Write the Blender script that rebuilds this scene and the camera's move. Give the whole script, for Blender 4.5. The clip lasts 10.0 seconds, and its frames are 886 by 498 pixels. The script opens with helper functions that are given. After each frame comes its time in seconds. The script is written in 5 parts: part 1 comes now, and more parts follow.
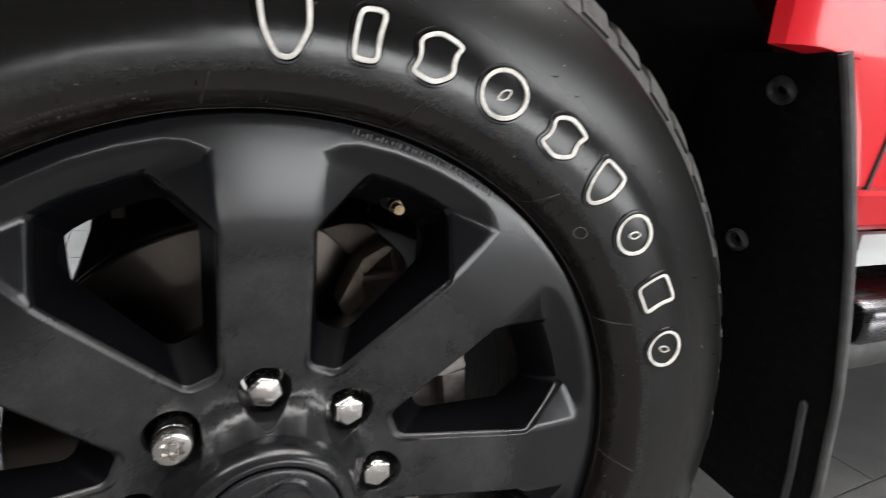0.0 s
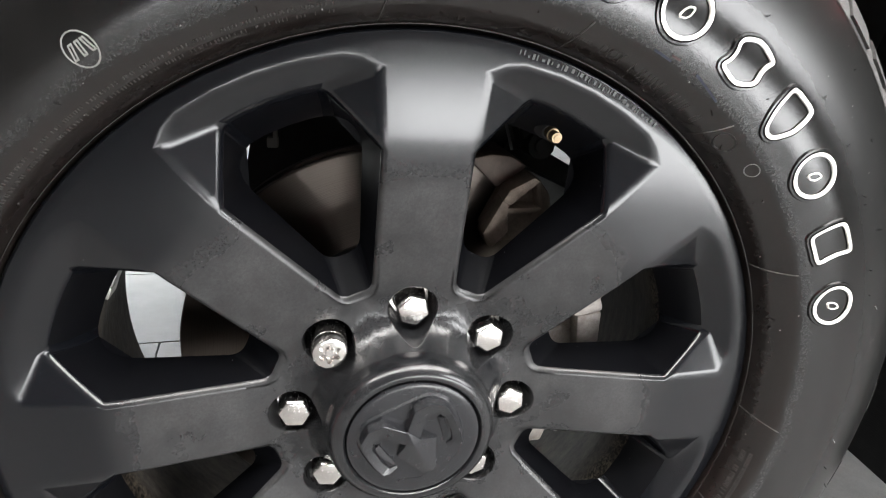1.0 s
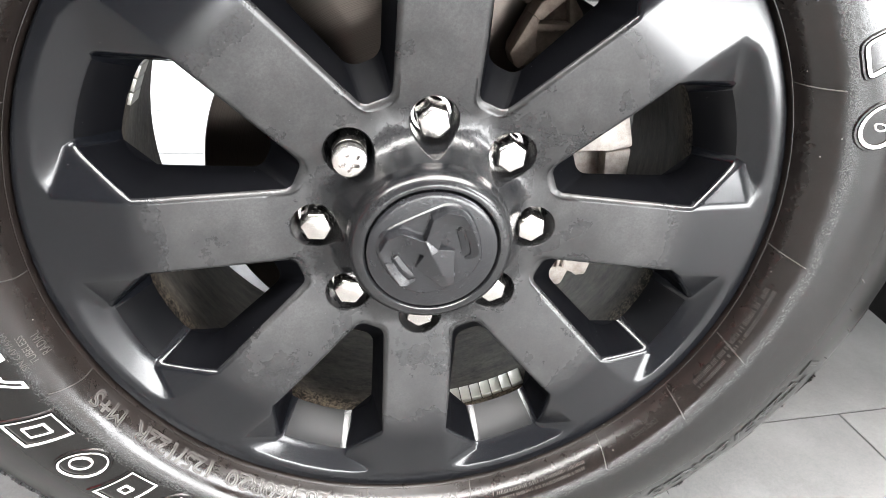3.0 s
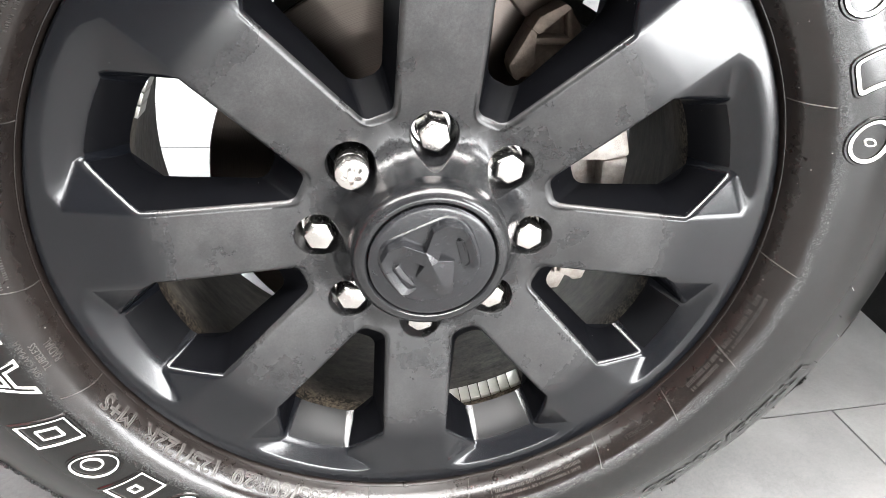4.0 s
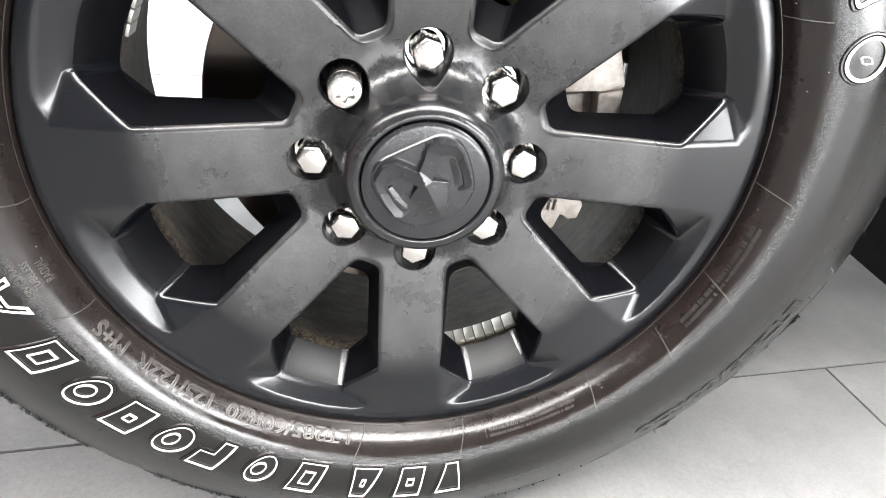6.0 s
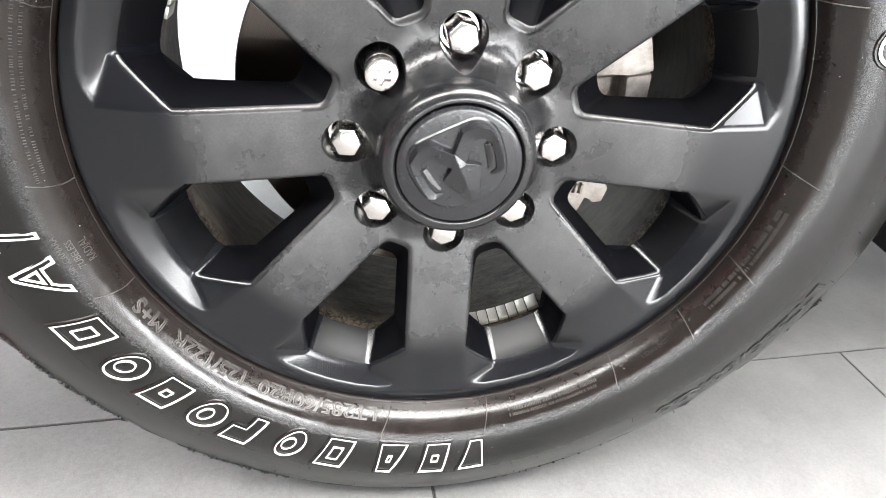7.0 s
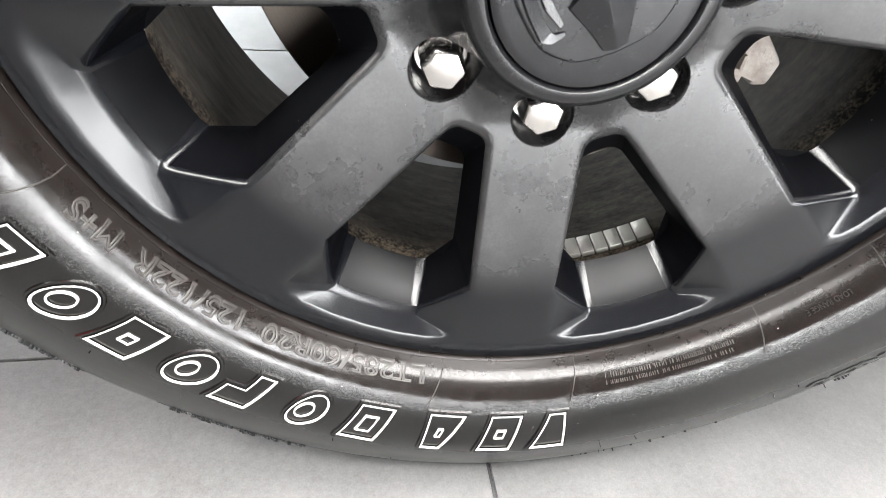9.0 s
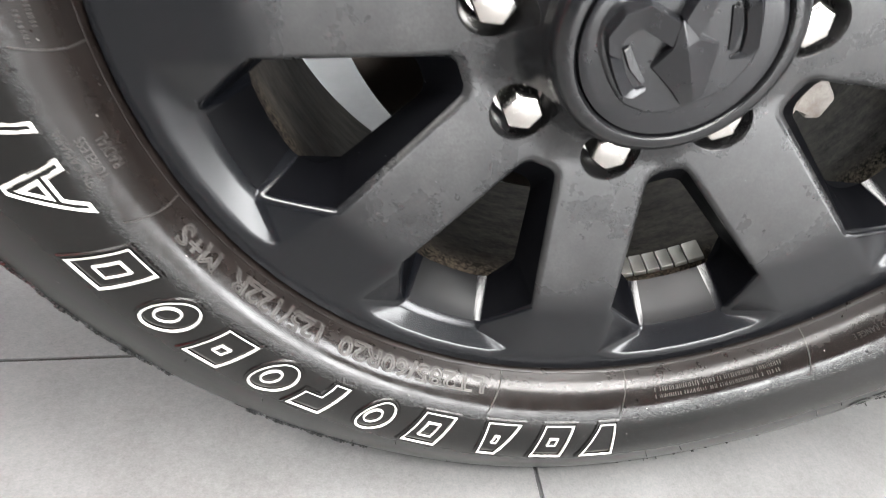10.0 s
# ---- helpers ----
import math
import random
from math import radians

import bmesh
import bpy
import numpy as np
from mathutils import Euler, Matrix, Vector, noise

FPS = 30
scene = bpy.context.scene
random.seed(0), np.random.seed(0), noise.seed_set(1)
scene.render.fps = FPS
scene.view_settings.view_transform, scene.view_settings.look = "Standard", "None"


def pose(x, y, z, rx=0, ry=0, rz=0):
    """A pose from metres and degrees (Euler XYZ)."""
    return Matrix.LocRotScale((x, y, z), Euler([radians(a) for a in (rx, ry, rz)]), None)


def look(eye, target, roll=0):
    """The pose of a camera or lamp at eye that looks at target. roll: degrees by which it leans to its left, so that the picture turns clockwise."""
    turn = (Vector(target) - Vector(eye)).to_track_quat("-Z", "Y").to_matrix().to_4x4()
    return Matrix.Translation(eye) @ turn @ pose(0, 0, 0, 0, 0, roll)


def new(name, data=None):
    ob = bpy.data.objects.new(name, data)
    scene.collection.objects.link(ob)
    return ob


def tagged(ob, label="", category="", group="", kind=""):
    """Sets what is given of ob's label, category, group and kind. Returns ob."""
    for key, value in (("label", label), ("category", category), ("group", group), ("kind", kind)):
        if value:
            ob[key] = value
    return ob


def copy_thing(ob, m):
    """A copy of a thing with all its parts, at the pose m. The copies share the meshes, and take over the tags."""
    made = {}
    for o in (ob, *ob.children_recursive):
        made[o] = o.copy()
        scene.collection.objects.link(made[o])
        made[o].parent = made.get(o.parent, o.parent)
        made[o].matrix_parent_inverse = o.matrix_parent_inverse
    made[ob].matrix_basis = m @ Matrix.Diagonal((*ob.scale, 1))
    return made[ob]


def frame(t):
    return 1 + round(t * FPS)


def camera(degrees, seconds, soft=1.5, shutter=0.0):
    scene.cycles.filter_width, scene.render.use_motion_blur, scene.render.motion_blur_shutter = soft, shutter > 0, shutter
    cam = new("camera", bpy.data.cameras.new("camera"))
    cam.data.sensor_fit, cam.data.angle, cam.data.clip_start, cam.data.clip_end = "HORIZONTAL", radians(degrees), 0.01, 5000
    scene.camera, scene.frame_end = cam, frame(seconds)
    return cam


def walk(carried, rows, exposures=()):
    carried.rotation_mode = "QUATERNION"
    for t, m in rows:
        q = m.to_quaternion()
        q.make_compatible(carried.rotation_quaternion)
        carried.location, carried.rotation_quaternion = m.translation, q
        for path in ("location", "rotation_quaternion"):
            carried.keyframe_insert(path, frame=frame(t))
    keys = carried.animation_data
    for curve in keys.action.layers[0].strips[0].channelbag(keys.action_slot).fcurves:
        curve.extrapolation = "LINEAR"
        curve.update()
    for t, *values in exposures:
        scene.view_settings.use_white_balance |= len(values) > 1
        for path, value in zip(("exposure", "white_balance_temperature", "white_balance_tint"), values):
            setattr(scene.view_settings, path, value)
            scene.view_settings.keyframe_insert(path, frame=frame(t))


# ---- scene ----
cam = camera(74.15, 10.0, soft=0.8, shutter=0.3)
# seconds, eye (m), rotation (degrees)
ROWS = [
    (0.0, -0.0393, -0.3691, 0.7090, 73.40, -4.61, -22.41),
    (0.5, -0.0649, -0.3678, 0.6981, 70.93, -4.58, -15.07),
    (1.0, -0.0675, -0.3669, 0.6868, 68.50, -4.57, -11.34),
    (1.5, -0.0642, -0.3730, 0.6674, 66.53, -4.56, -9.66),
    (2.0, -0.0609, -0.3774, 0.6395, 63.95, -4.56, -8.69),
    (2.5, -0.0582, -0.3902, 0.6153, 61.35, -4.53, -8.06),
    (4.0, -0.0598, -0.3937, 0.6417, 58.52, -4.66, -7.75),
    (4.5, -0.0576, -0.3966, 0.6400, 58.34, -4.75, -7.78),
    (5.0, -0.0490, -0.4005, 0.6288, 58.00, -4.88, -7.85),
    (5.5, -0.0428, -0.4089, 0.6099, 57.78, -4.89, -7.93),
    (6.0, -0.0568, -0.4184, 0.6001, 57.39, -4.90, -7.87),
    (7.5, -0.0859, -0.4235, 0.6023, 55.19, -4.97, -7.00),
    (8.0, -0.0932, -0.3994, 0.5727, 54.82, -5.10, -6.81),
    (8.5, -0.0897, -0.3316, 0.5069, 52.10, -5.10, -5.30),
    (9.0, -0.0920, -0.2912, 0.4833, 48.56, -5.25, -4.15),
    (9.5, -0.0985, -0.2863, 0.4794, 46.99, -5.19, -3.37),
    (10.0, -0.1280, -0.2948, 0.5132, 47.47, -4.83, -2.14),
]
EXPOSURES = [(0.0, -1.45), (0.5, -1.02), (1.0, -0.3), (1.5, 0.18), (2.0, 0.38), (2.5, 0.54), (4.5, 0.56), (5.5, 0.54), (6.0, 0.42), (8.0, 0.38), (8.8, 0.2), (10.0, 0.05)]
walk(cam, [(t, pose(x, y, z, rx, ry, rz)) for t, x, y, z, rx, ry, rz in ROWS], EXPOSURES)

# ---- world and light ----
# a showroom: daylight through the glazing behind the truck, white ceiling with lamp panels
world = bpy.data.worlds.new("sky")
scene.world = world
world.use_nodes = True
wn = world.node_tree.nodes
sky = wn.new("ShaderNodeTexSky")
sky.sky_type, sky.sun_disc = "NISHITA", False
sky.sun_elevation, sky.sun_rotation = radians(40), radians(20)
world.node_tree.links.new(sky.outputs[0], wn["Background"].inputs[0])
wn["Background"].inputs[1].default_value = 0.12

ROOM_X, ROOM_Y0, ROOM_Y1, ROOM_H = 6.0, -1.95, 5.0, 3.4
# added wall openings behind the camera, for highlights: x0, x1, sill, head, lamp power
OPENINGS = [(-0.30, 0.04, 0.03, 0.12, 3.0), (0.10, 2.10, 0.06, 0.46, 57.0), (1.25, 3.40, 0.92, 1.62, 122.0)]


def area_lamp(name, m, sx, sy, power, colour=(1, 1, 1)):
    data = bpy.data.lights.new(name, "AREA")
    data.shape, data.size, data.size_y, data.energy, data.color = "RECTANGLE", sx, sy, power, colour
    ob = new(name, data)
    ob.matrix_world = m
    return ob


area_lamp("unseen_window_light", look((-3.4, ROOM_Y1 - 0.15, 1.4), (-1.2, 0.8, 0.0)), 5.0, 2.4, 520, (0.97, 0.99, 1.0))
# lamps in the added openings; the low ones stand in for floor glare
for x0, x1, z0, z1, power in OPENINGS:
    mx, mz = (x0 + x1) / 2, (z0 + z1) / 2
    area_lamp("unseen_window_light", look((mx, ROOM_Y0 + 0.06, mz), (mx, 5.0, mz)), x1 - x0 - 0.04, z1 - z0 - 0.04, power, (0.98, 0.99, 1.0))
# broad ceiling lamp panels
PANELS = [(-2.8, -1.2), (-1.1, -1.4), (0.6, -0.4), (2.3, -0.4), (0.6, -1.4), (2.3, -1.4), (-2.55, 3.2), (-0.85, 3.2), (0.85, 3.2)]
for px_, py_ in PANELS:
    area_lamp("panel_light", look((px_, py_, ROOM_H - 0.07), (px_, py_ + 0.001, 0)), 1.5, 0.8, 74, (1.0, 0.99, 0.975))

# ---- materials ----


class Mat:
    """A node material: principled shader with two scales of noise."""

    def __init__(self, name, colour, rough, metal=0.0, spec=0.5, coat=0.0):
        self.m = bpy.data.materials.new(name)
        self.m.use_nodes = True
        self.t = self.m.node_tree
        self.p = self.t.nodes["Principled BSDF"]
        self.p.inputs["Base Color"].default_value = (*colour, 1)
        self.p.inputs["Roughness"].default_value = rough
        self.p.inputs["Metallic"].default_value = metal
        self.p.inputs["Specular IOR Level"].default_value = spec
        self.p.inputs["Coat Weight"].default_value = coat
        self.p.inputs["Coat Roughness"].default_value = 0.05
        self.co = self.t.nodes.new("ShaderNodeTexCoord")

    def node(self, kind, **inputs):
        n = self.t.nodes.new(kind)
        for k, v in inputs.items():
            n.inputs[k.replace("_", " ")].default_value = v
        return n

    def noise(self, scale, detail=4.0, rough=0.6, stretch=(1, 1, 1), space="Object"):
        mp = self.node("ShaderNodeMapping", Scale=stretch)
        self.t.links.new(self.co.outputs[space], mp.inputs[0])
        n = self.node("ShaderNodeTexNoise", Scale=scale, Detail=detail, Roughness=rough)
        self.t.links.new(mp.outputs[0], n.inputs["Vector"])
        return n.outputs["Fac"]

    def ramp(self, fac, stops):
        r = self.t.nodes.new("ShaderNodeValToRGB")
        while len(r.color_ramp.elements) < len(stops):
            r.color_ramp.elements.new(0.5)
        for e, (pos, c) in zip(r.color_ramp.elements, stops):
            e.position = pos
            e.color = (*c, 1) if isinstance(c, tuple) else (c, c, c, 1)
        self.t.links.new(fac, r.inputs[0])
        return r.outputs[0]

    def mix(self, fac, a, b, kind="MIX"):
        m = self.t.nodes.new("ShaderNodeMix")
        m.data_type, m.blend_type = "RGBA", kind
        for sock, v in ((m.inputs[0], fac), (m.inputs[6], a), (m.inputs[7], b)):
            if isinstance(v, bpy.types.NodeSocket):
                self.t.links.new(v, sock)
            elif isinstance(v, tuple):
                sock.default_value = (*v, 1)
            else:
                sock.default_value = v
        return m.outputs[2]

    def specks(self, scale, size, share):
        """Sparse round dust specks: 1 on a speck, 0 between."""
        v = self.node("ShaderNodeTexVoronoi", Scale=scale)
        self.t.links.new(self.co.outputs["Object"], v.inputs["Vector"])
        dot = self.ramp(v.outputs["Distance"], [(size, 1.0), (size * 1.6, 0.0)])
        some = self.ramp(v.outputs["Color"], [(share, 0.0), (share + 0.02, 1.0)])
        return self.mix(1.0, dot, some, "MULTIPLY")

    def set(self, name, sock):
        self.t.links.new(sock, self.p.inputs[name])
        return self

    def bump(self, sock, strength, distance):
        b = self.node("ShaderNodeBump", Strength=strength, Distance=distance)
        self.t.links.new(sock, b.inputs["Height"])
        if self.p.inputs["Normal"].is_linked:
            self.t.links.new(self.p.inputs["Normal"].links[0].from_socket, b.inputs["Normal"])
        self.t.links.new(b.outputs[0], self.p.inputs["Normal"])
        return self


def make_alloy():
    m = Mat("satin_black_paint", (0.012, 0.0125, 0.015), 0.3, 0.0, 0.5)
    patch = m.ramp(m.noise(15, 5, 0.6), [(0.42, 0.0), (0.68, 1.0)])
    streak = m.ramp(m.noise(60, 5, 0.65, (1, 0.4, 1)), [(0.40, 0.0), (0.78, 1.0)])
    fine = m.noise(520, 5, 0.9)
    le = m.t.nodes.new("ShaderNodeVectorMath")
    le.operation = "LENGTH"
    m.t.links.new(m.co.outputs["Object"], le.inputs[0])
    # brake dust thickest round the hub and inner spokes, its spread also imitating reflections
    # fades at the spokes' bend; the ring's share stands in for its sheen
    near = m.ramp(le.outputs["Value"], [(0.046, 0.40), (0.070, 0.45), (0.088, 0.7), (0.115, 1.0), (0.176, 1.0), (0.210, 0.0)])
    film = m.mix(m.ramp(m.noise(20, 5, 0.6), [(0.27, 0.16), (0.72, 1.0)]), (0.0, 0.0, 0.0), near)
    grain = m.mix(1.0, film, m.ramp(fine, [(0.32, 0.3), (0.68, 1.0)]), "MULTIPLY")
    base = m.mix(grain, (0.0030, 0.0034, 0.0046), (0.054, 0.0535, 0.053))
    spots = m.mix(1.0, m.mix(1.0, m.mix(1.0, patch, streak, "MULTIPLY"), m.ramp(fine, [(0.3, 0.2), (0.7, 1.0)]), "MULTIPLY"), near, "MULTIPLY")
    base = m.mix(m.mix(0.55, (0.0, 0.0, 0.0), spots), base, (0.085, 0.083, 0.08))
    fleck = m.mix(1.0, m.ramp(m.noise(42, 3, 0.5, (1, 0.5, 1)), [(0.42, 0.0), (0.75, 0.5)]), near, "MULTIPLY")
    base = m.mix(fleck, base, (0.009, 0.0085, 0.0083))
    m.set("Base Color", m.mix(m.specks(260, 0.045, 0.86), base, (0.2, 0.2, 0.2)))
    m.set("Roughness", m.ramp(m.mix(0.15, film, fine), [(0.05, 0.19), (0.85, 0.36)]))
    m.bump(fine, 0.03, 0.0003)
    return m.m


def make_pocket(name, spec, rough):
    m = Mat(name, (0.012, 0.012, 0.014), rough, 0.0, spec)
    # base set below the face paint's, to carry the shade inside the recesses
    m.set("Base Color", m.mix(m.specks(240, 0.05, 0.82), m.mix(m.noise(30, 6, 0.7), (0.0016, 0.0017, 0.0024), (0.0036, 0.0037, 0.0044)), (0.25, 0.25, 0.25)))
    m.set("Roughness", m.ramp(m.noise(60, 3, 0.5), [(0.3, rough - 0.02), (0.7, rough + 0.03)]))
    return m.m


def make_barrel():
    m = Mat("dusty_barrel_paint", (0.05, 0.047, 0.043), 0.6, 0.0, 0.08)
    n = m.noise(30, 8, 0.75, (1, 3, 1))
    f = m.noise(190, 6, 0.8)
    sep = m.node("ShaderNodeSeparateXYZ")
    m.t.links.new(m.co.outputs["Object"], sep.inputs[0])
    front = m.ramp(sep.outputs[1], [(0.036, 1.0), (0.046, 0.0)])
    film = m.mix(m.ramp(m.mix(0.45, n, f), [(0.38, 0.0), (0.66, 1.0)]), (0.009, 0.0080, 0.0071), (0.088, 0.078, 0.067))
    # caked brown dirt along the front ledge
    cake = m.mix(m.ramp(m.mix(0.5, m.noise(85, 7, 0.8), m.noise(420, 4, 0.8)), [(0.46, 0.0), (0.58, 1.0)]), (0.005, 0.0042, 0.0036), (0.11, 0.09, 0.068))
    m.set("Base Color", m.mix(front, film, cake))
    m.set("Roughness", m.ramp(f, [(0.3, 0.4), (0.7, 0.75)]))
    m.bump(f, 0.2, 0.0008)
    return m.m


def make_rubber():
    m = Mat("dressed_tyre_rubber", (0.02, 0.02, 0.02), 0.3, 0.0, 0.5)
    n = m.noise(14, 6, 0.65)
    f = m.noise(110, 6, 0.7)
    fine = m.noise(700, 4, 0.7)
    base = m.mix(m.ramp(n, [(0.35, 0.0), (0.7, 1.0)]), (0.0035, 0.0034, 0.0032), (0.0075, 0.007, 0.0066))
    # oily brown dressing gathers by the rim, with a ragged outer edge
    flat = m.t.nodes.new("ShaderNodeVectorMath")
    flat.operation = "MULTIPLY"
    flat.inputs[1].default_value = (1, 0, 1)
    m.t.links.new(m.co.outputs["Object"], flat.inputs[0])
    le = m.t.nodes.new("ShaderNodeVectorMath")
    le.operation = "LENGTH"
    m.t.links.new(flat.outputs[0], le.inputs[0])
    add = m.t.nodes.new("ShaderNodeMath")
    add.operation = "MULTIPLY_ADD"
    add.inputs[1].default_value = 0.014
    m.t.links.new(m.noise(48, 8, 0.78), add.inputs[0])
    m.t.links.new(le.outputs["Value"], add.inputs[2])
    oil = m.ramp(add.outputs[0], [(0.2975, 1.0), (0.3000, 0.0)])
    band = m.ramp(add.outputs[0], [(0.2965, 0.0), (0.2985, 1.0), (0.304, 1.0), (0.311, 0.0)])
    stain = m.mix(m.ramp(m.noise(40, 8, 0.75), [(0.35, 0.0), (0.7, 1.0)]), (0.0058, 0.0042, 0.0036), (0.0125, 0.0095, 0.0083))
    base = m.mix(oil, base, stain)
    base = m.mix(m.ramp(add.outputs[0], [(0.336, 0.0), (0.356, 1.0)]), base, (0.0075, 0.0075, 0.0072))
    base = m.mix(m.mix(1.0, band, m.ramp(fine, [(0.55, 0.0), (0.75, 1.0)]), "MULTIPLY"), base, (0.018, 0.017, 0.016))
    m.set("Base Color", m.mix(m.specks(140, 0.05, 0.72), base, (0.26, 0.25, 0.235)))
    dry = m.ramp(add.outputs[0], [(0.338, 0.0), (0.352, 1.0)])
    wet = m.ramp(m.mix(0.5, n, f), [(0.32, 0.12), (0.68, 0.22)])
    wet = m.mix(band, wet, m.ramp(fine, [(0.35, 0.14), (0.65, 0.34)]))
    wet = m.mix(oil, wet, m.ramp(m.noise(70, 4, 0.6), [(0.34, 0.10), (0.66, 0.23)]))
    wet = m.mix(m.ramp(add.outputs[0], [(0.281, 1.0), (0.292, 0.0)]), wet, m.ramp(f, [(0.3, 0.26), (0.7, 0.36)]))
    m.set("Roughness", m.mix(dry, wet, (0.31, 0.31, 0.31)))
    m.set("Specular IOR Level", m.mix(m.ramp(add.outputs[0], [(0.312, 0.0), (0.335, 1.0)]), (0.5, 0.5, 0.5), (0.36, 0.36, 0.36)))
    m.bump(f, 0.06, 0.0006)
    m.bump(fine, 0.07, 0.0003)
    rough = m.mix(1.0, band, m.noise(520, 4, 0.8), "MULTIPLY")
    m.bump(rough, 0.45, 0.0007)
    return m.m


def make_bead():
    m = Mat("oily_bead_rubber", (0.03, 0.02, 0.016), 0.25, 0.0, 0.6)
    n = m.noise(40, 8, 0.75, (1, 1, 1))
    f = m.noise(260, 6, 0.75)
    m.set("Base Color", m.mix(m.ramp(n, [(0.35, 0.0), (0.7, 1.0)]), (0.0058, 0.0047, 0.0042), (0.0115, 0.0095, 0.0085)))
    m.set("Roughness", m.ramp(m.mix(0.6, n, f), [(0.35, 0.3), (0.66, 0.45)]))
    m.bump(f, 0.08, 0.0008)
    return m.m


def make_tread():
    m = Mat("dry_tread_rubber", (0.05, 0.05, 0.05), 0.75)
    m.set("Base Color", m.mix(m.ramp(m.noise(60, 6, 0.7), [(0.35, 0.0), (0.7, 1.0)]), (0.03, 0.03, 0.03), (0.085, 0.083, 0.08)))
    m.bump(m.noise(500, 4, 0.6), 0.2, 0.001)
    return m.m


def make_white_rubber():
    m = Mat("white_letter_rubber", (0.75, 0.73, 0.69), 0.5)
    m.set("Base Color", m.mix(m.ramp(m.noise(120, 6, 0.75), [(0.3, 0.0), (0.62, 1.0)]), (0.45, 0.42, 0.37), (0.8, 0.78, 0.74)))
    return m.m


def make_chrome():
    m = Mat("chrome", (0.66, 0.635, 0.61), 0.1, 1.0)
    m.set("Roughness", m.ramp(m.noise(300, 4, 0.6), [(0.35, 0.19), (0.7, 0.29)]))
    return m.m


def make_step_metal():
    m = Mat("brushed_step_steel", (0.3, 0.3, 0.31), 0.25, 1.0)
    m.set("Base Color", m.mix(m.noise(60, 5, 0.6, (0.2, 3, 3)), (0.07, 0.07, 0.075), (0.14, 0.135, 0.14)))
    m.set("Roughness", m.ramp(m.noise(400, 3, 0.6, (0.1, 3, 3)), [(0.3, 0.18), (0.7, 0.34)]))
    return m.m


def make_zinc():
    m = Mat("zinc_weight", (0.55, 0.54, 0.5), 0.45, 0.85)
    m.bump(m.noise(700, 3, 0.6), 0.25, 0.0008)
    return m.m


def make_disc():
    m = Mat("worn_brake_steel", (0.2, 0.17, 0.15), 0.4, 0.9)
    # rings of wear round the axle
    sep = m.node("ShaderNodeSeparateXYZ")
    m.t.links.new(m.co.outputs["Object"], sep.inputs[0])
    vec = m.node("ShaderNodeCombineXYZ")
    le = m.t.nodes.new("ShaderNodeVectorMath")
    le.operation = "LENGTH"
    flat = m.node("ShaderNodeCombineXYZ")
    m.t.links.new(sep.outputs[0], flat.inputs[0])
    m.t.links.new(sep.outputs[2], flat.inputs[1])
    m.t.links.new(flat.outputs[0], le.inputs[0])
    m.t.links.new(le.outputs["Value"], vec.inputs[0])
    ring = m.node("ShaderNodeTexNoise", Scale=1800.0, Detail=4.0)
    m.t.links.new(vec.outputs[0], ring.inputs["Vector"])
    m.set("Base Color", m.mix(m.ramp(ring.outputs["Fac"], [(0.3, 0.0), (0.7, 1.0)]), (0.095, 0.078, 0.067), (0.17, 0.148, 0.13)))
    m.set("Roughness", m.ramp(ring.outputs["Fac"], [(0.3, 0.32), (0.7, 0.5)]))
    m.bump(ring.outputs["Fac"], 0.03, 0.0002)
    # turned in rings: the gloss runs out along the radius
    tan = m.t.nodes.new("ShaderNodeTangent")
    tan.direction_type, tan.axis = "RADIAL", "Y"
    m.t.links.new(tan.outputs[0], m.p.inputs["Tangent"])
    m.p.inputs["Anisotropic"].default_value = 0.93
    m.p.inputs["Anisotropic Rotation"].default_value = 0.25
    return m.m


def make_cast():
    m = Mat("cast_iron", (0.3, 0.27, 0.24), 0.6, 0.2)
    m.set("Base Color", m.mix(m.ramp(m.noise(45, 7, 0.75), [(0.35, 0.0), (0.7, 1.0)]), (0.13, 0.10, 0.078), (0.30, 0.245, 0.20)))
    m.bump(m.noise(420, 5, 0.7), 0.45, 0.002)
    return m.m


def make_casting():
    m = Mat("pale_zinc_casting", (0.6, 0.58, 0.55), 0.55, 0.3)
    m.set("Base Color", m.mix(m.ramp(m.noise(35, 7, 0.75), [(0.35, 0.0), (0.7, 1.0)]), (0.26, 0.22, 0.19), (0.60, 0.57, 0.53)))
    m.bump(m.noise(520, 5, 0.7), 0.5, 0.002)
    return m.m


def make_dark(name, c, rough):
    m = Mat(name, c, rough)
    m.set("Base Color", m.mix(m.ramp(m.noise(35, 6, 0.7), [(0.35, 0.0), (0.7, 1.0)]), tuple(0.7 * v for v in c), tuple(1.5 * v for v in c)))
    m.bump(m.noise(500, 4, 0.6), 0.15, 0.001)
    return m.m


def make_flap():
    m = Mat("black_moulded_plastic", (0.016, 0.016, 0.016), 0.7, 0.0, 0.06)
    w = m.node("ShaderNodeTexWave", Scale=120.0, Distortion=0.6, Detail=1.0)
    w.bands_direction = "Z"
    m.t.links.new(m.co.outputs["Object"], w.inputs["Vector"])
    m.set("Base Color", m.mix(m.ramp(m.noise(90, 7, 0.8), [(0.5, 0.0), (0.8, 1.0)]), (0.005, 0.005, 0.005), (0.016, 0.016, 0.0155)))
    m.bump(w.outputs["Fac"], 0.2, 0.0008)
    return m.m


def make_red():
    m = Mat("red_car_paint", (0.62, 0.012, 0.02), 0.35, 0.0, 0.3, 0.35)
    m.set("Base Color", m.mix(m.noise(900, 2, 0.5), (0.58, 0.008, 0.016), (0.68, 0.016, 0.026)))
    return m.m


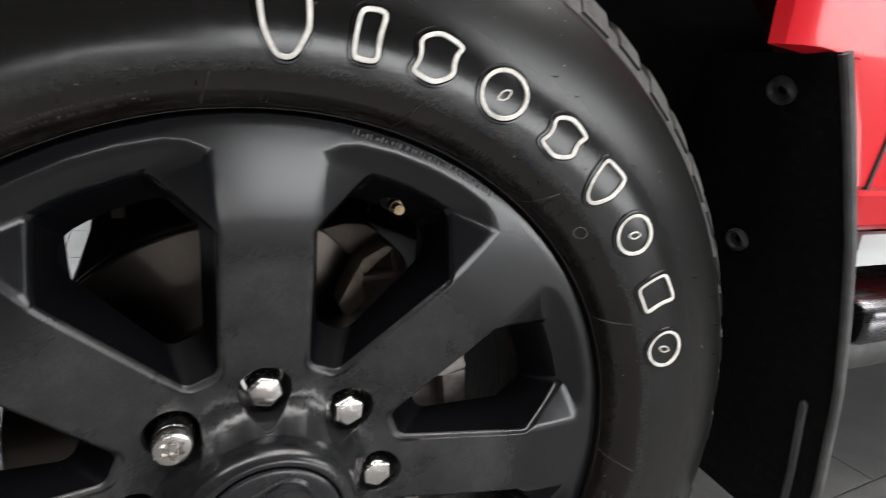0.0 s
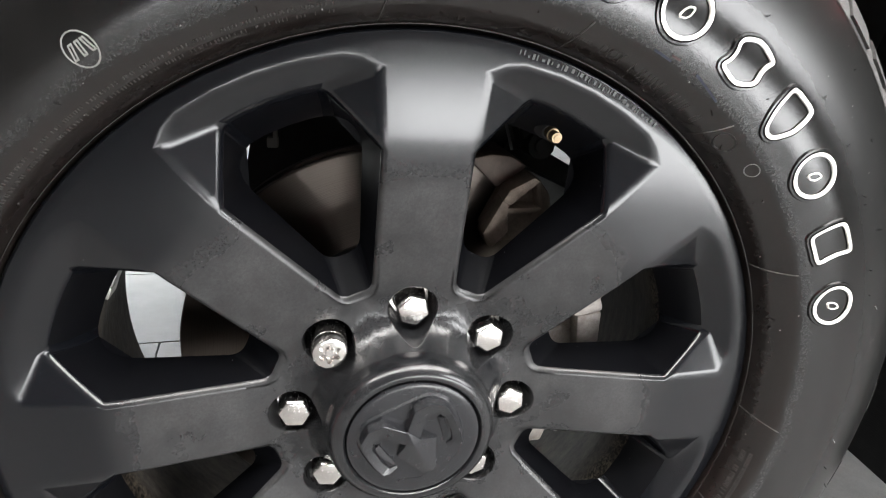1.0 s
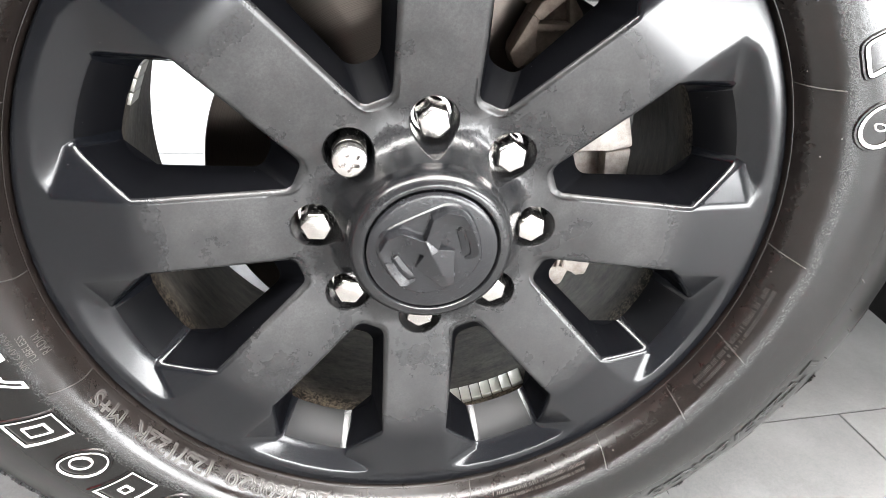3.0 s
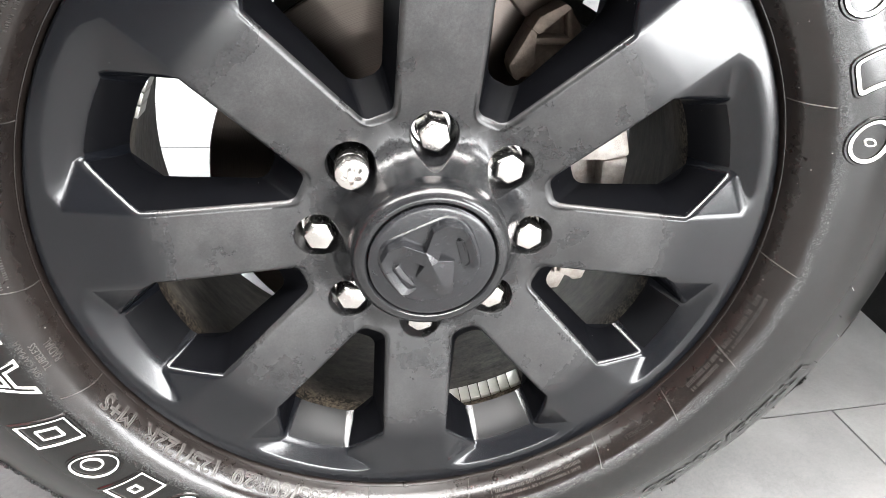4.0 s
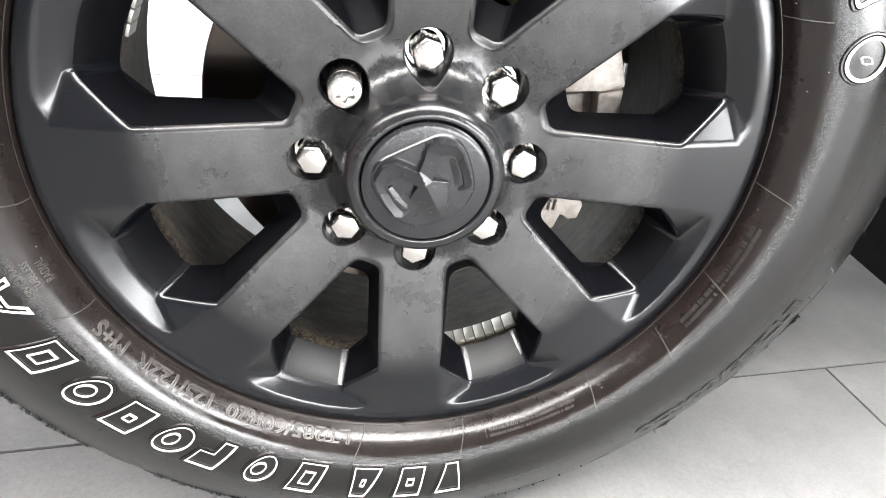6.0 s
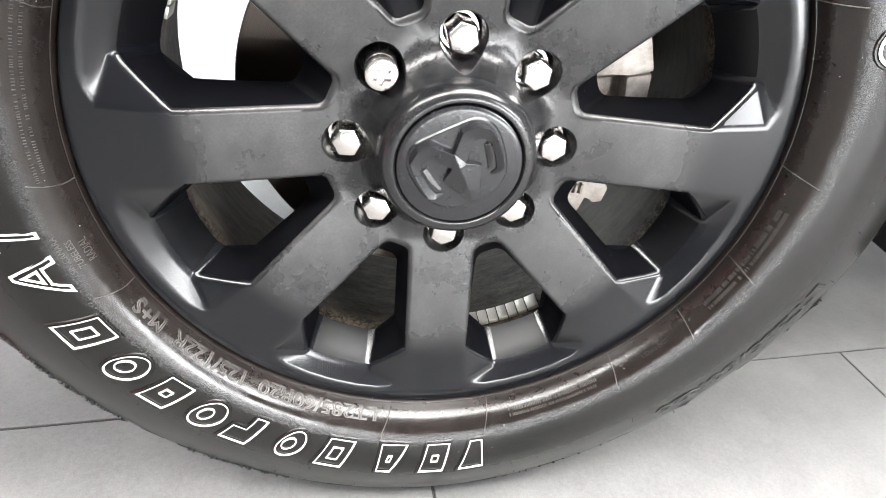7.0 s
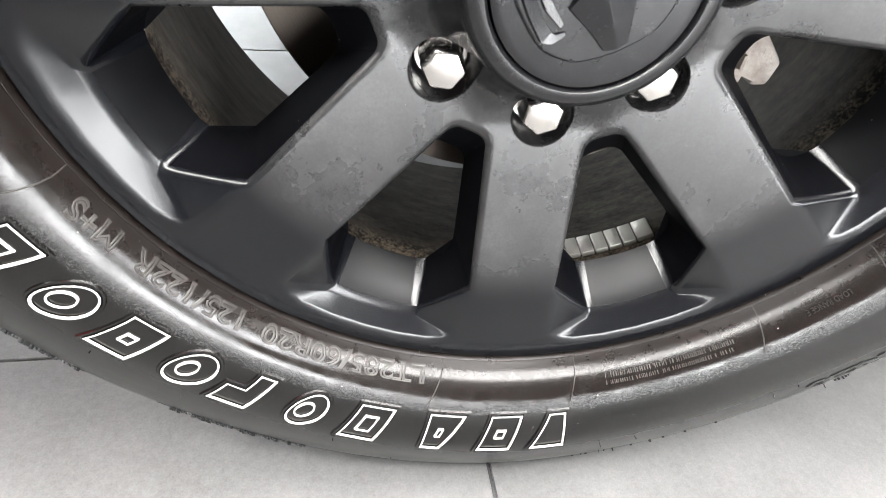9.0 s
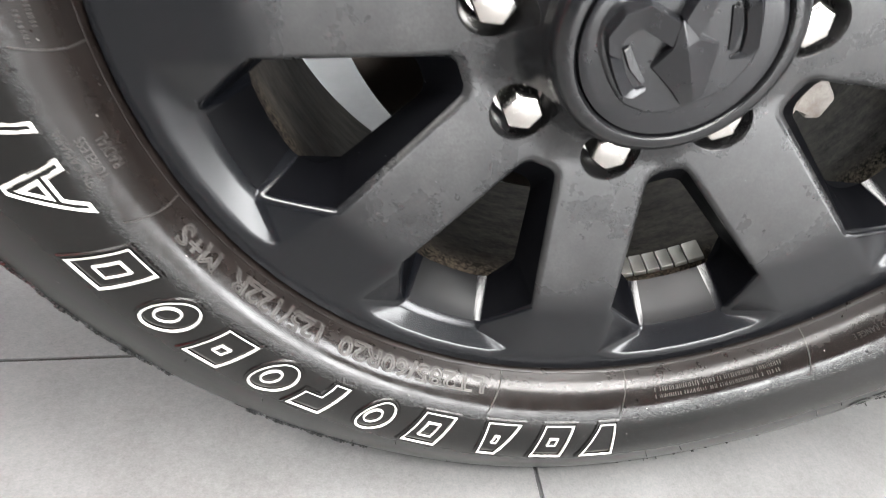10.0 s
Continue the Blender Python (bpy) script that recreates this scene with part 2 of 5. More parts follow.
def make_tile():
    m = Mat("grey_porcelain", (0.4, 0.4, 0.4), 0.42)
    n = m.noise(5, 9, 0.7)
    f = m.noise(160, 5, 0.75)
    oi = m.t.nodes.new("ShaderNodeObjectInfo")
    tone = m.mix(0.5, n, m.mix(0.5, f, m.noise(520, 3, 0.7)))
    base = m.mix(m.ramp(tone, [(0.38, 0.0), (0.62, 1.0)]), (0.092, 0.092, 0.091), (0.182, 0.182, 0.179))
    m.set("Base Color", m.mix(m.ramp(oi.outputs["Random"], [(0.0, 0.0), (1.0, 0.25)]), base, (0.13, 0.13, 0.13)))
    m.set("Roughness", m.ramp(f, [(0.3, 0.34), (0.7, 0.55)]))
    m.bump(f, 0.12, 0.0008)
    return m.m


def make_paint(name, c):
    m = Mat(name, c, 0.7)
    m.set("Base Color", m.mix(m.noise(3, 6, 0.6), tuple(0.92 * v for v in c), c))
    m.bump(m.noise(180, 4, 0.6), 0.1, 0.001)
    return m.m


def make_brass():
    m = Mat("tarnished_brass", (0.5, 0.36, 0.17), 0.35, 0.9)
    m.set("Base Color", m.mix(m.noise(300, 4, 0.6), (0.14, 0.10, 0.06), (0.26, 0.20, 0.13)))
    return m.m


def make_glass():
    m = Mat("window_glass", (0.95, 0.97, 0.97), 0.02)
    m.p.inputs["Transmission Weight"].default_value = 1.0
    m.p.inputs["IOR"].default_value = 1.45
    return m.m


# the wheel's own paint with the recesses' shade put into its colour
SCOOP = make_pocket("shaded_scoop_paint", 0.2, 0.33)
ALLOY, POCKET, BARREL, RUBBER, BEAD, TREAD = make_alloy(), make_pocket("shaded_cavity_paint", 0.04, 0.45), make_barrel(), make_rubber(), make_bead(), make_tread()
WHITE_RUBBER, CHROME, ZINC, DISC, CAST = make_white_rubber(), make_chrome(), make_zinc(), make_disc(), make_cast()
FLAP, RED, TILE, BRASS, GLASS = make_flap(), make_red(), make_tile(), make_brass(), make_glass()
UNDER = make_dark("underbody_black", (0.02, 0.02, 0.02), 0.6)
STEEL_DARK = make_dark("dark_suspension_steel", (0.06, 0.062, 0.058), 0.5)
GROUT = make_dark("dark_grout", (0.05, 0.05, 0.05), 0.9)
WALL_PAINT, CEIL_PAINT = make_paint("grey_wall_paint", (0.06, 0.06, 0.062)), make_paint("grey_ceiling_paint", (0.12, 0.12, 0.122))
FRAME_PAINT = make_dark("dark_aluminium", (0.08, 0.08, 0.085), 0.4)
STAMP = Mat("faded_white_stamp", (0.17, 0.168, 0.16), 0.6).m
BLUE_MARK = Mat("blue_crayon", (0.007, 0.010, 0.024), 0.6).m
RED_MARK = Mat("red_crayon", (0.03, 0.009, 0.008), 0.6).m
DIFFUSER = Mat("lit_diffuser", (0.9, 0.9, 0.9), 0.5)
DIFFUSER.p.inputs["Emission Color"].default_value = (1, 0.98, 0.95, 1)
DIFFUSER.p.inputs["Emission Strength"].default_value = 14.0
DIFFUSER = DIFFUSER.m

# ---- helpers for meshes ----
HUB = Vector((0.0, 0.0, 0.41))  # wheel centre; the axle runs along y, the outer face looks to -y


def part(name, bm, material, parent=None, label="", smooth=35.0, at=None, fix=True):
    """One mesh object from a bmesh, under a thing or a part."""
    if fix:
        bmesh.ops.recalc_face_normals(bm, faces=bm.faces)
    for f in bm.faces:
        f.smooth = True
    for e in bm.edges:
        if len(e.link_faces) == 2 and e.calc_face_angle(0) > radians(smooth):
            e.smooth = False
    me = bpy.data.meshes.new(name)
    bm.to_mesh(me)
    bm.free()
    for m in material if isinstance(material, (list, tuple)) else [material]:
        me.materials.append(m)
    ob = new(name, me)
    if at is not None:
        ob.location = at
    if parent is not None:
        ob.parent = parent
        ob.matrix_parent_inverse = parent.matrix_basis.inverted() if parent.parent is None else (parent.parent.matrix_basis @ parent.matrix_parent_inverse @ parent.matrix_basis).inverted()
    if label:
        tagged(ob, label)
    return ob


def lathe(bm, profile, n=160, a0=0.0, a1=360.0, mat=0):
    """Turn a profile of (radius, y) round the axle."""
    full = abs(a1 - a0) >= 360
    cols = n if full else n + 1
    rings = []
    for i in range(cols):
        a = radians(a0 + (a1 - a0) * i / n)
        rings.append([bm.verts.new((r * math.sin(a), y, r * math.cos(a))) for r, y in profile])
    for i in range(n):
        A, B = rings[i], rings[(i + 1) % cols]
        for j in range(len(profile) - 1):
            f = bm.faces.new((A[j], B[j], B[j + 1], A[j + 1]))
            f.material_index = mat
    return rings


def box(bm, c, s, m=None, bevel=0.0):
    """A box about c of size s, placed by m."""
    res = bmesh.ops.create_cube(bm, size=1.0)
    vs = res["verts"]
    for v in vs:
        v.co = Vector((v.co.x * s[0] + c[0], v.co.y * s[1] + c[1], v.co.z * s[2] + c[2]))
    if bevel:
        es = list({e for v in vs for e in v.link_edges})
        out = bmesh.ops.bevel(bm, geom=es, offset=bevel, segments=2, affect="EDGES", profile=0.5)
        vs = list({v for f in out["faces"] for v in f.verts} | {v for v in vs if v.is_valid})
    if m is not None:
        for v in vs:
            v.co = m @ v.co
    return vs


def tube(bm, path, radius, n=12, caps=True):
    """A round tube along a path."""
    rings = []
    pts = [Vector(p) for p in path]
    for i, p in enumerate(pts):
        d = (pts[min(i + 1, len(pts) - 1)] - pts[max(i - 1, 0)]).normalized()
        q = d.to_track_quat("Z", "Y")
        rr = radius[i] if isinstance(radius, (list, tuple)) else radius
        rings.append([bm.verts.new(p + q @ Vector((rr * math.cos(2 * math.pi * k / n), rr * math.sin(2 * math.pi * k / n), 0))) for k in range(n)])
    for A, B in zip(rings, rings[1:]):
        for k in range(n):
            bm.faces.new((A[k], A[(k + 1) % n], B[(k + 1) % n], B[k]))
    if caps:
        bm.faces.new(rings[0][::-1])
        bm.faces.new(rings[-1])


def prism(bm, pts, y0, y1, bevel=0.0):
    """A plate: (x, z) outline between two depths, edges rounded."""
    a = [bm.verts.new((x, y0, z)) for x, z in pts]
    b = [bm.verts.new((x, y1, z)) for x, z in pts]
    faces = [bm.faces.new(a), bm.faces.new(b[::-1])]
    for i in range(len(pts)):
        j = (i + 1) % len(pts)
        faces.append(bm.faces.new((a[j], a[i], b[i], b[j])))
    if bevel:
        es = list({e for f in faces for e in f.edges})
        bmesh.ops.bevel(bm, geom=es, offset=bevel, segments=2, affect="EDGES", profile=0.5)


def polar(r, deg):
    """(x, z) at a radius and an angle clockwise from the top."""
    return r * math.sin(radians(deg)), r * math.cos(radians(deg))


# ---- setting ----
TILT = 4.1       # the tile rows run at this angle to the truck
TILE_L, TILE_D, JOINT = 0.684, 0.36, 0.0035
rot = Matrix.Rotation(radians(TILT), 4, "Z")


def make_floor():
    bm = bmesh.new()
    box(bm, (0, (ROOM_Y0 + ROOM_Y1) / 2, -0.075), (2 * ROOM_X, ROOM_Y1 - ROOM_Y0, 0.145))
    return tagged(part("floor", bm, GROUT), "grey porcelain tile floor with dark joints", "floor", kind="structure")


FLOOR = make_floor()
truck_root = tagged(new("pickup_truck"), "red pickup truck with black wheel on grey tiled floor", "truck")

# ---- the wheel ----


def face_y(u, w):
    """Depth of the painted front face: hub flare, sloping spoke, flat outer end."""
    r = math.hypot(u, w)
    y = -0.2 * max(u - 0.0885, 0.0) if u < 0.2 else -0.0223 - 0.01 * (u - 0.2)
    if 0.186 < u < 0.214:
        y += 0.19 * (0.014 - abs(u - 0.2)) ** 2 / 0.056
    if r < 0.081:
        y += -0.026 * ((0.081 - r) / 0.021) ** 2
    return y


def arc_pts(p, q, s, radius, n):
    """Round the corner q between p and s."""
    p, q, s = Vector(p), Vector(q), Vector(s)
    d0, d1 = (p - q).normalized(), (s - q).normalized()
    half = d0.angle(d1) / 2
    t = radius / math.tan(half)
    c = q + (d0 + d1).normalized() * radius / math.sin(half)
    a, b = q + d0 * t - c, q + d1 * t - c
    out = []
    for i in range(n):
        k = i / (n - 1)
        v = (a * (1 - k) + b * k).normalized() * radius
        out.append(tuple(c + v))
    return out


def uw(r, deg):
    return r * math.cos(radians(deg)), r * math.sin(radians(deg))


def build_spokes(bm):
    """Eight spokes with their pockets, in sixteen mirrored halves. Returns the middles of the edges to round."""
    rounded = set()

    def soft(*vs):
        for a, b in zip(vs, vs[1:]):
            c = (a.co + b.co) / 2
            rounded.add((round(c.x, 5), round(c.y, 5), round(c.z, 5)))

    E = 0.0287                      # half width of a spoke
    B0 = uw(0.1008, 22.5)
    end = (B0[0] + 0.02 * math.sin(radians(22.5)), B0[1] - 0.02 * math.cos(radians(22.5)))
    # corner where the pocket's inner end meets the spoke's edge
    k = (B0[1] - E) / math.cos(radians(22.5))
    corner = (B0[0] + k * math.sin(radians(22.5)), E)
    V = arc_pts(B0, corner, (0.15, E), 0.0075, 5)
    V_back = arc_pts(uw(0.126, 22.5), (0.1208, 0.0375), (0.16, 0.0375), 0.012, 5)
    O = (0.201, 0.0289)
    T = (0.2475, 0.0322)
    R = uw(0.2425, 15.3)
    ridge = [uw(0.2428, 15.3), uw(0.2432, 18.5), uw(0.2434, 22.5)]
    lip = [T, uw(0.2553, 9.6), uw(0.2578, 12.0), uw(0.2585, 17.0), uw(0.2587, 22.5)]
    ramp_b = [uw(0.2326, 15.3), uw(0.2330, 18.6), uw(0.2331, 22.5)]
    edge_b = [uw(0.2214, 15.6), uw(0.2220, 18.6), uw(0.2222, 22.5)]
    turn = [(0.2005, 0.0394), (0.2066, 0.0428), (0.2105, 0.0480), (0.2124, 0.0540)]   # rounded back corner of the opening
    O_back = (0.1935, 0.0378)
    for s in range(8):
        A = radians(45 * s)
        for sd in (1, -1):
            def P(p, y):
                u, w = p
                return bm.verts.new((u * math.sin(A) + sd * w * math.cos(A), y, u * math.cos(A) - sd * w * math.sin(A)))

            def quad(vs, mat=0):
                f = bm.faces.new(vs if sd == 1 else vs[::-1])
                f.material_index = mat

            def F(p):
                return P(p, face_y(*p))
            # hub patch round the nut's seat
            hole = []
            for a in (0, 22, 45, 68, 90):
                hole.append((0.0838 + 0.0182 * math.cos(radians(a)), 0.0182 * math.sin(radians(a))))
            hole += [(0.0775, 0.0172), (0.0725, 0.0148), (0.0685, 0.0115), (0.0655, 0.0082), (0.0635, 0.0055), (0.0622, 0.0025), (0.0618, 0.0)]
            outer = [(0.116, 0.0), (0.116, E), V[4], V[3], V[2], V[1], V[0], B0, uw(0.08, 22.5), uw(0.0605, 22.5), uw(0.0605, 11), uw(0.0605, 0)]
            def twice(pts):
                out = []
                for p, q in zip(pts, pts[1:]):
                    out += [p, ((p[0] + q[0]) / 2, (p[1] + q[1]) / 2)]
                return out + [pts[-1]]
            def smooth_twice(pts):
                out = []
                for i in range(len(pts) - 1):
                    p, q = Vector(pts[i]), Vector(pts[i + 1])
                    before = Vector(pts[i - 1]) if i else Vector((q.x, -q.y))
                    after = Vector(pts[i + 2]) if i + 2 < len(pts) else Vector((p.x, -p.y))
                    out += [pts[i], tuple((p + q) * 0.5625 - (before + after) * 0.0625)]
                return out + [pts[-1]]
            hole, coarse = smooth_twice(hole), outer
            outer = twice(outer)
            loops = []
            for kk in (0.0, 0.1, 0.2, 0.3, 0.42, 0.54, 0.66, 0.78, 0.9, 1.0):
                loops.append([F((p[0] + (q[0] - p[0]) * kk, p[1] + (q[1] - p[1]) * kk)) for p, q in zip(hole, outer)])
            h, o = loops[0], loops[-1]
            fine, o = o, o[::2]
            b0 = [P(((p[0] - 0.083) * 0.975 + 0.083, p[1] * 0.975), face_y(*p) + 0.0006) for p in hole]
            b1 = [P(((p[0] - 0.083) * 0.94 + 0.083, p[1] * 0.94), face_y(*p) + 0.0024) for p in hole]
            b2 = [P(((max(p[0], 0.066) - 0.083) * 0.86 + 0.083, p[1] * 0.86), 0.028) for p in hole]
            for i in range(22):
                for La, Lb in zip(loops, loops[1:]):
                    quad((La[i], Lb[i], Lb[i + 1], La[i + 1]))
                quad((b0[i], h[i], h[i + 1], b0[i + 1]))
                quad((b1[i], b0[i], b0[i + 1], b1[i + 1]))
                quad((b2[i], b1[i], b1[i + 1], b2[i + 1]))
            c = P((0.083, 0.0), 0.028)
            for i in range(22):
                quad((c, b2[i], b2[i + 1]), 1)
            # spoke face
            rows = [(0.116, E), (0.15, E), (0.186, E), (0.1935, 0.0288), O, (0.212, 0.0296), (0.232, 0.0309), T]
            left = [F((u, 0)) for u, w in rows]
            mid = [F((u, w / 2)) for u, w in rows]
            right = [F((u, w)) for u, w in rows]
            for i in range(len(rows) - 1):
                quad((left[i], mid[i], mid[i + 1], left[i + 1]))
                quad((mid[i], right[i], right[i + 1], mid[i + 1]))
            # rim face outside the spoke and the pocket
            ang = [0.0, 3.75, 7.41, 9.6, 12.0, 17.0, 22.5]
            inner = [left[-1], mid[-1]] + [F(p) if i else right[-1] for i, p in enumerate(lip)]
            prev = inner
            for r, y in ((0.2635, -0.0228), (0.2690, -0.0226), (0.2702, -0.0221), (0.2709, -0.0210), (0.2712, -0.0175), (0.2710, -0.006)):
                cur = [P(uw(r, a), y) for a in ang]
                for i in range(6):
                    quad((prev[i], prev[i + 1], cur[i + 1], cur[i]))
                prev = cur
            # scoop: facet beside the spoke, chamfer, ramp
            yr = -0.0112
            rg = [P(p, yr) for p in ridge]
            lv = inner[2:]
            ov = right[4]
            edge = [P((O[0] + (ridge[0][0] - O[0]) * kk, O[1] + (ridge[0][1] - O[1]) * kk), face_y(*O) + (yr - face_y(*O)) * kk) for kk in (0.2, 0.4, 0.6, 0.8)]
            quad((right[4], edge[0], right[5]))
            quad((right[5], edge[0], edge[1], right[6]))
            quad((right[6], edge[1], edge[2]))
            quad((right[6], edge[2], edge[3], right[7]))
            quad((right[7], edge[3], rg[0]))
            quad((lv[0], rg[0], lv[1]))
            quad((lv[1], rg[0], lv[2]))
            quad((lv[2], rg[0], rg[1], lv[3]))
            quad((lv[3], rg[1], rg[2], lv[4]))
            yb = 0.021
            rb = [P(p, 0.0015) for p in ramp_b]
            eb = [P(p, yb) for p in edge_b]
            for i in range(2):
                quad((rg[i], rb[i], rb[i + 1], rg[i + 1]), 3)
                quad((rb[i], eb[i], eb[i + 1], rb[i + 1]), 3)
            # pocket wall from the front edge to the back edge
            front = fine[14:1:-1] + right[1:5]
            back2 = twice([uw(0.126, 22.5)] + V_back + [(0.1375, 0.0375)]) + [(0.158, 0.0375), (0.175, 0.0375), (0.186, 0.0376), O_back]
            bk = [P(p, yb) for p in back2]
            last = len(back2) - 1
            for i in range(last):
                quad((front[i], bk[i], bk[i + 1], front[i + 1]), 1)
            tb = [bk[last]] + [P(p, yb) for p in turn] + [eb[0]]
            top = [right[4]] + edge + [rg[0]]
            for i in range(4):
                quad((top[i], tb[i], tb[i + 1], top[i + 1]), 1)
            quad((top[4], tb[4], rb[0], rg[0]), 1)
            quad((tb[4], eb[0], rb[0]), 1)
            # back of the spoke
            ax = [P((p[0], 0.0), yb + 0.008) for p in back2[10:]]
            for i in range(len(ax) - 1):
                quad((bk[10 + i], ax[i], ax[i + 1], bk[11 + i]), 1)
            soft(*front)
            soft(*top, rg[1], rg[2])
            soft(*right[4:])
            soft(*lv)
            soft(right[7], rg[0])
            soft(rg[0], rb[0], eb[0])
            end0, end1 = P((0.235, 0.0), yb + 0.004), P(uw(0.236, 16.8), yb)
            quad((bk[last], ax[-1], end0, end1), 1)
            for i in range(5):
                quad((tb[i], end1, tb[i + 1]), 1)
    return rounded


def build_wheel():
    bm = bmesh.new()
    rounded = build_spokes(bm)
    bmesh.ops.remove_doubles(bm, verts=bm.verts, dist=0.00004)
    bmesh.ops.recalc_face_normals(bm, faces=bm.faces)
    sharp = []
    for e in bm.edges:
        c = (e.verts[0].co + e.verts[1].co) / 2
        if any((round(c.x + dx, 5), round(c.y, 5), round(c.z + dz, 5)) in rounded for dx in (-1e-5, 0, 1e-5) for dz in (-1e-5, 0, 1e-5)):
            sharp.append(e)
    bmesh.ops.bevel(bm, geom=sharp, offset=0.0036, segments=5, affect="EDGES", profile=0.5, clamp_overlap=False)
    # raised ring round the cap
    lathe(bm, [(0.0640, -0.014), (0.0618, -0.0205), (0.0608, -0.0265), (0.0600, -0.0315), (0.0582, -0.0356), (0.0552, -0.0386), (0.0520, -0.0397), (0.0495, -0.0393), (0.0482, -0.0378), (0.0478, -0.0345), (0.0478, -0.025)], 128)
    # rolled outer lip and the barrel behind the spokes
    lathe(bm, [(0.2700, -0.0214), (0.2707, -0.0208), (0.2714, -0.0194), (0.2717, -0.0168), (0.2716, -0.004), (0.262, 0.004)], 192)
    lathe(bm, [(0.2300, 0.0206), (0.2264, 0.0210), (0.2258, 0.052), (0.2285, 0.060), (0.2345, 0.105), (0.2415, 0.158), (0.2440, 0.172), (0.2465, 0.190), (0.2660, 0.205), (0.2700, 0.200), (0.270, 0.15), (0.245, 0.12), (0.245, 0.03)], 160, mat=2)
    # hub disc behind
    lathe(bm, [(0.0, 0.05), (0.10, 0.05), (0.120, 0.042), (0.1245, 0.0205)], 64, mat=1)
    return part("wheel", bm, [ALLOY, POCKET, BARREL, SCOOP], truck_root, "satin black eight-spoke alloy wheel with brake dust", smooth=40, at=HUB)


WHEEL = build_wheel()
flat = WHEEL.modifiers.new("even_faces", "WEIGHTED_NORMAL")
flat.weight, flat.keep_sharp = 80, True

# tyre section as (radius, depth); the second half mirrors about the middle plane
MID_Y = 0.0875
SIDE = [(0.2690, -0.004), (0.2716, -0.0120), (0.2722, -0.0190), (0.2727, -0.0236), (0.2731, -0.0247), (0.2735, -0.0248), (0.2738, -0.0243), (0.2741, -0.0252), (0.2748, -0.0300), (0.2766, -0.0355), (0.2800, -0.0408),
        (0.2840, -0.0450), (0.2870, -0.0474), (0.2900, -0.0493), (0.2960, -0.0521), (0.3050, -0.0544), (0.3150, -0.0555), (0.3250, -0.0558),
        (0.3350, -0.0552), (0.3450, -0.0538), (0.3550, -0.0515), (0.3650, -0.0485), (0.3750, -0.0445), (0.3840, -0.0400), (0.3880, -0.0378), (0.3900, -0.0352), (0.3960, -0.0300),
        (0.4040, -0.0215), (0.4090, -0.0130), (0.4130, -0.0030)]


def side_y(r):
    for (r0, y0), (r1, y1) in zip(SIDE, SIDE[1:]):
        if r0 <= r <= r1:
            return y0 + (y1 - y0) * (r - r0) / (r1 - r0)
    return SIDE[-1][1]


def settle(co):
    """The load: flat where it meets the floor, bulged just above it."""
    x, y, z = co
    r = math.hypot(x, z)
    if r > 0.285:
        a = abs(math.atan2(x, -z))
        k = math.exp(-(a / 0.42) ** 2) * min(1.0, (r - 0.285) / 0.05)
        side = -1 if y < MID_Y else 1
        far = min(1.0, abs(y - MID_Y) / 0.10)
        y += side * 0.006 * k * far
    if z < -0.4095:
        z = -0.4095
    return x, y, z


def on_tyre(r, deg, lift=0.0):
    """A place on the outer sidewall, lifted off it."""
    x, z = polar(r, deg)
    return Vector(settle((x, side_y(r) - lift, z)))


def build_tyre():
    bm = bmesh.new()
    n = 240
    prof = SIDE + [(0.4145, 0.008), (0.4150, 0.030), (0.4155, MID_Y)]
    prof = prof + [(r, 2 * MID_Y - y) for r, y in prof[-2::-1]]
    lathe(bm, prof, n)
    for f in bm.faces:
        c = f.calc_center_median()
        r = math.hypot(c.x, c.z)
        f.material_index = 2 if r > 0.3895 else 0
    for v in bm.verts:
        v.co = Vector(settle(v.co))
    return part("tyre", bm, [RUBBER, BEAD, TREAD], WHEEL, "black all-terrain tyre with glossy dressing and white outlined marks", smooth=50, at=HUB)


build_tyre()


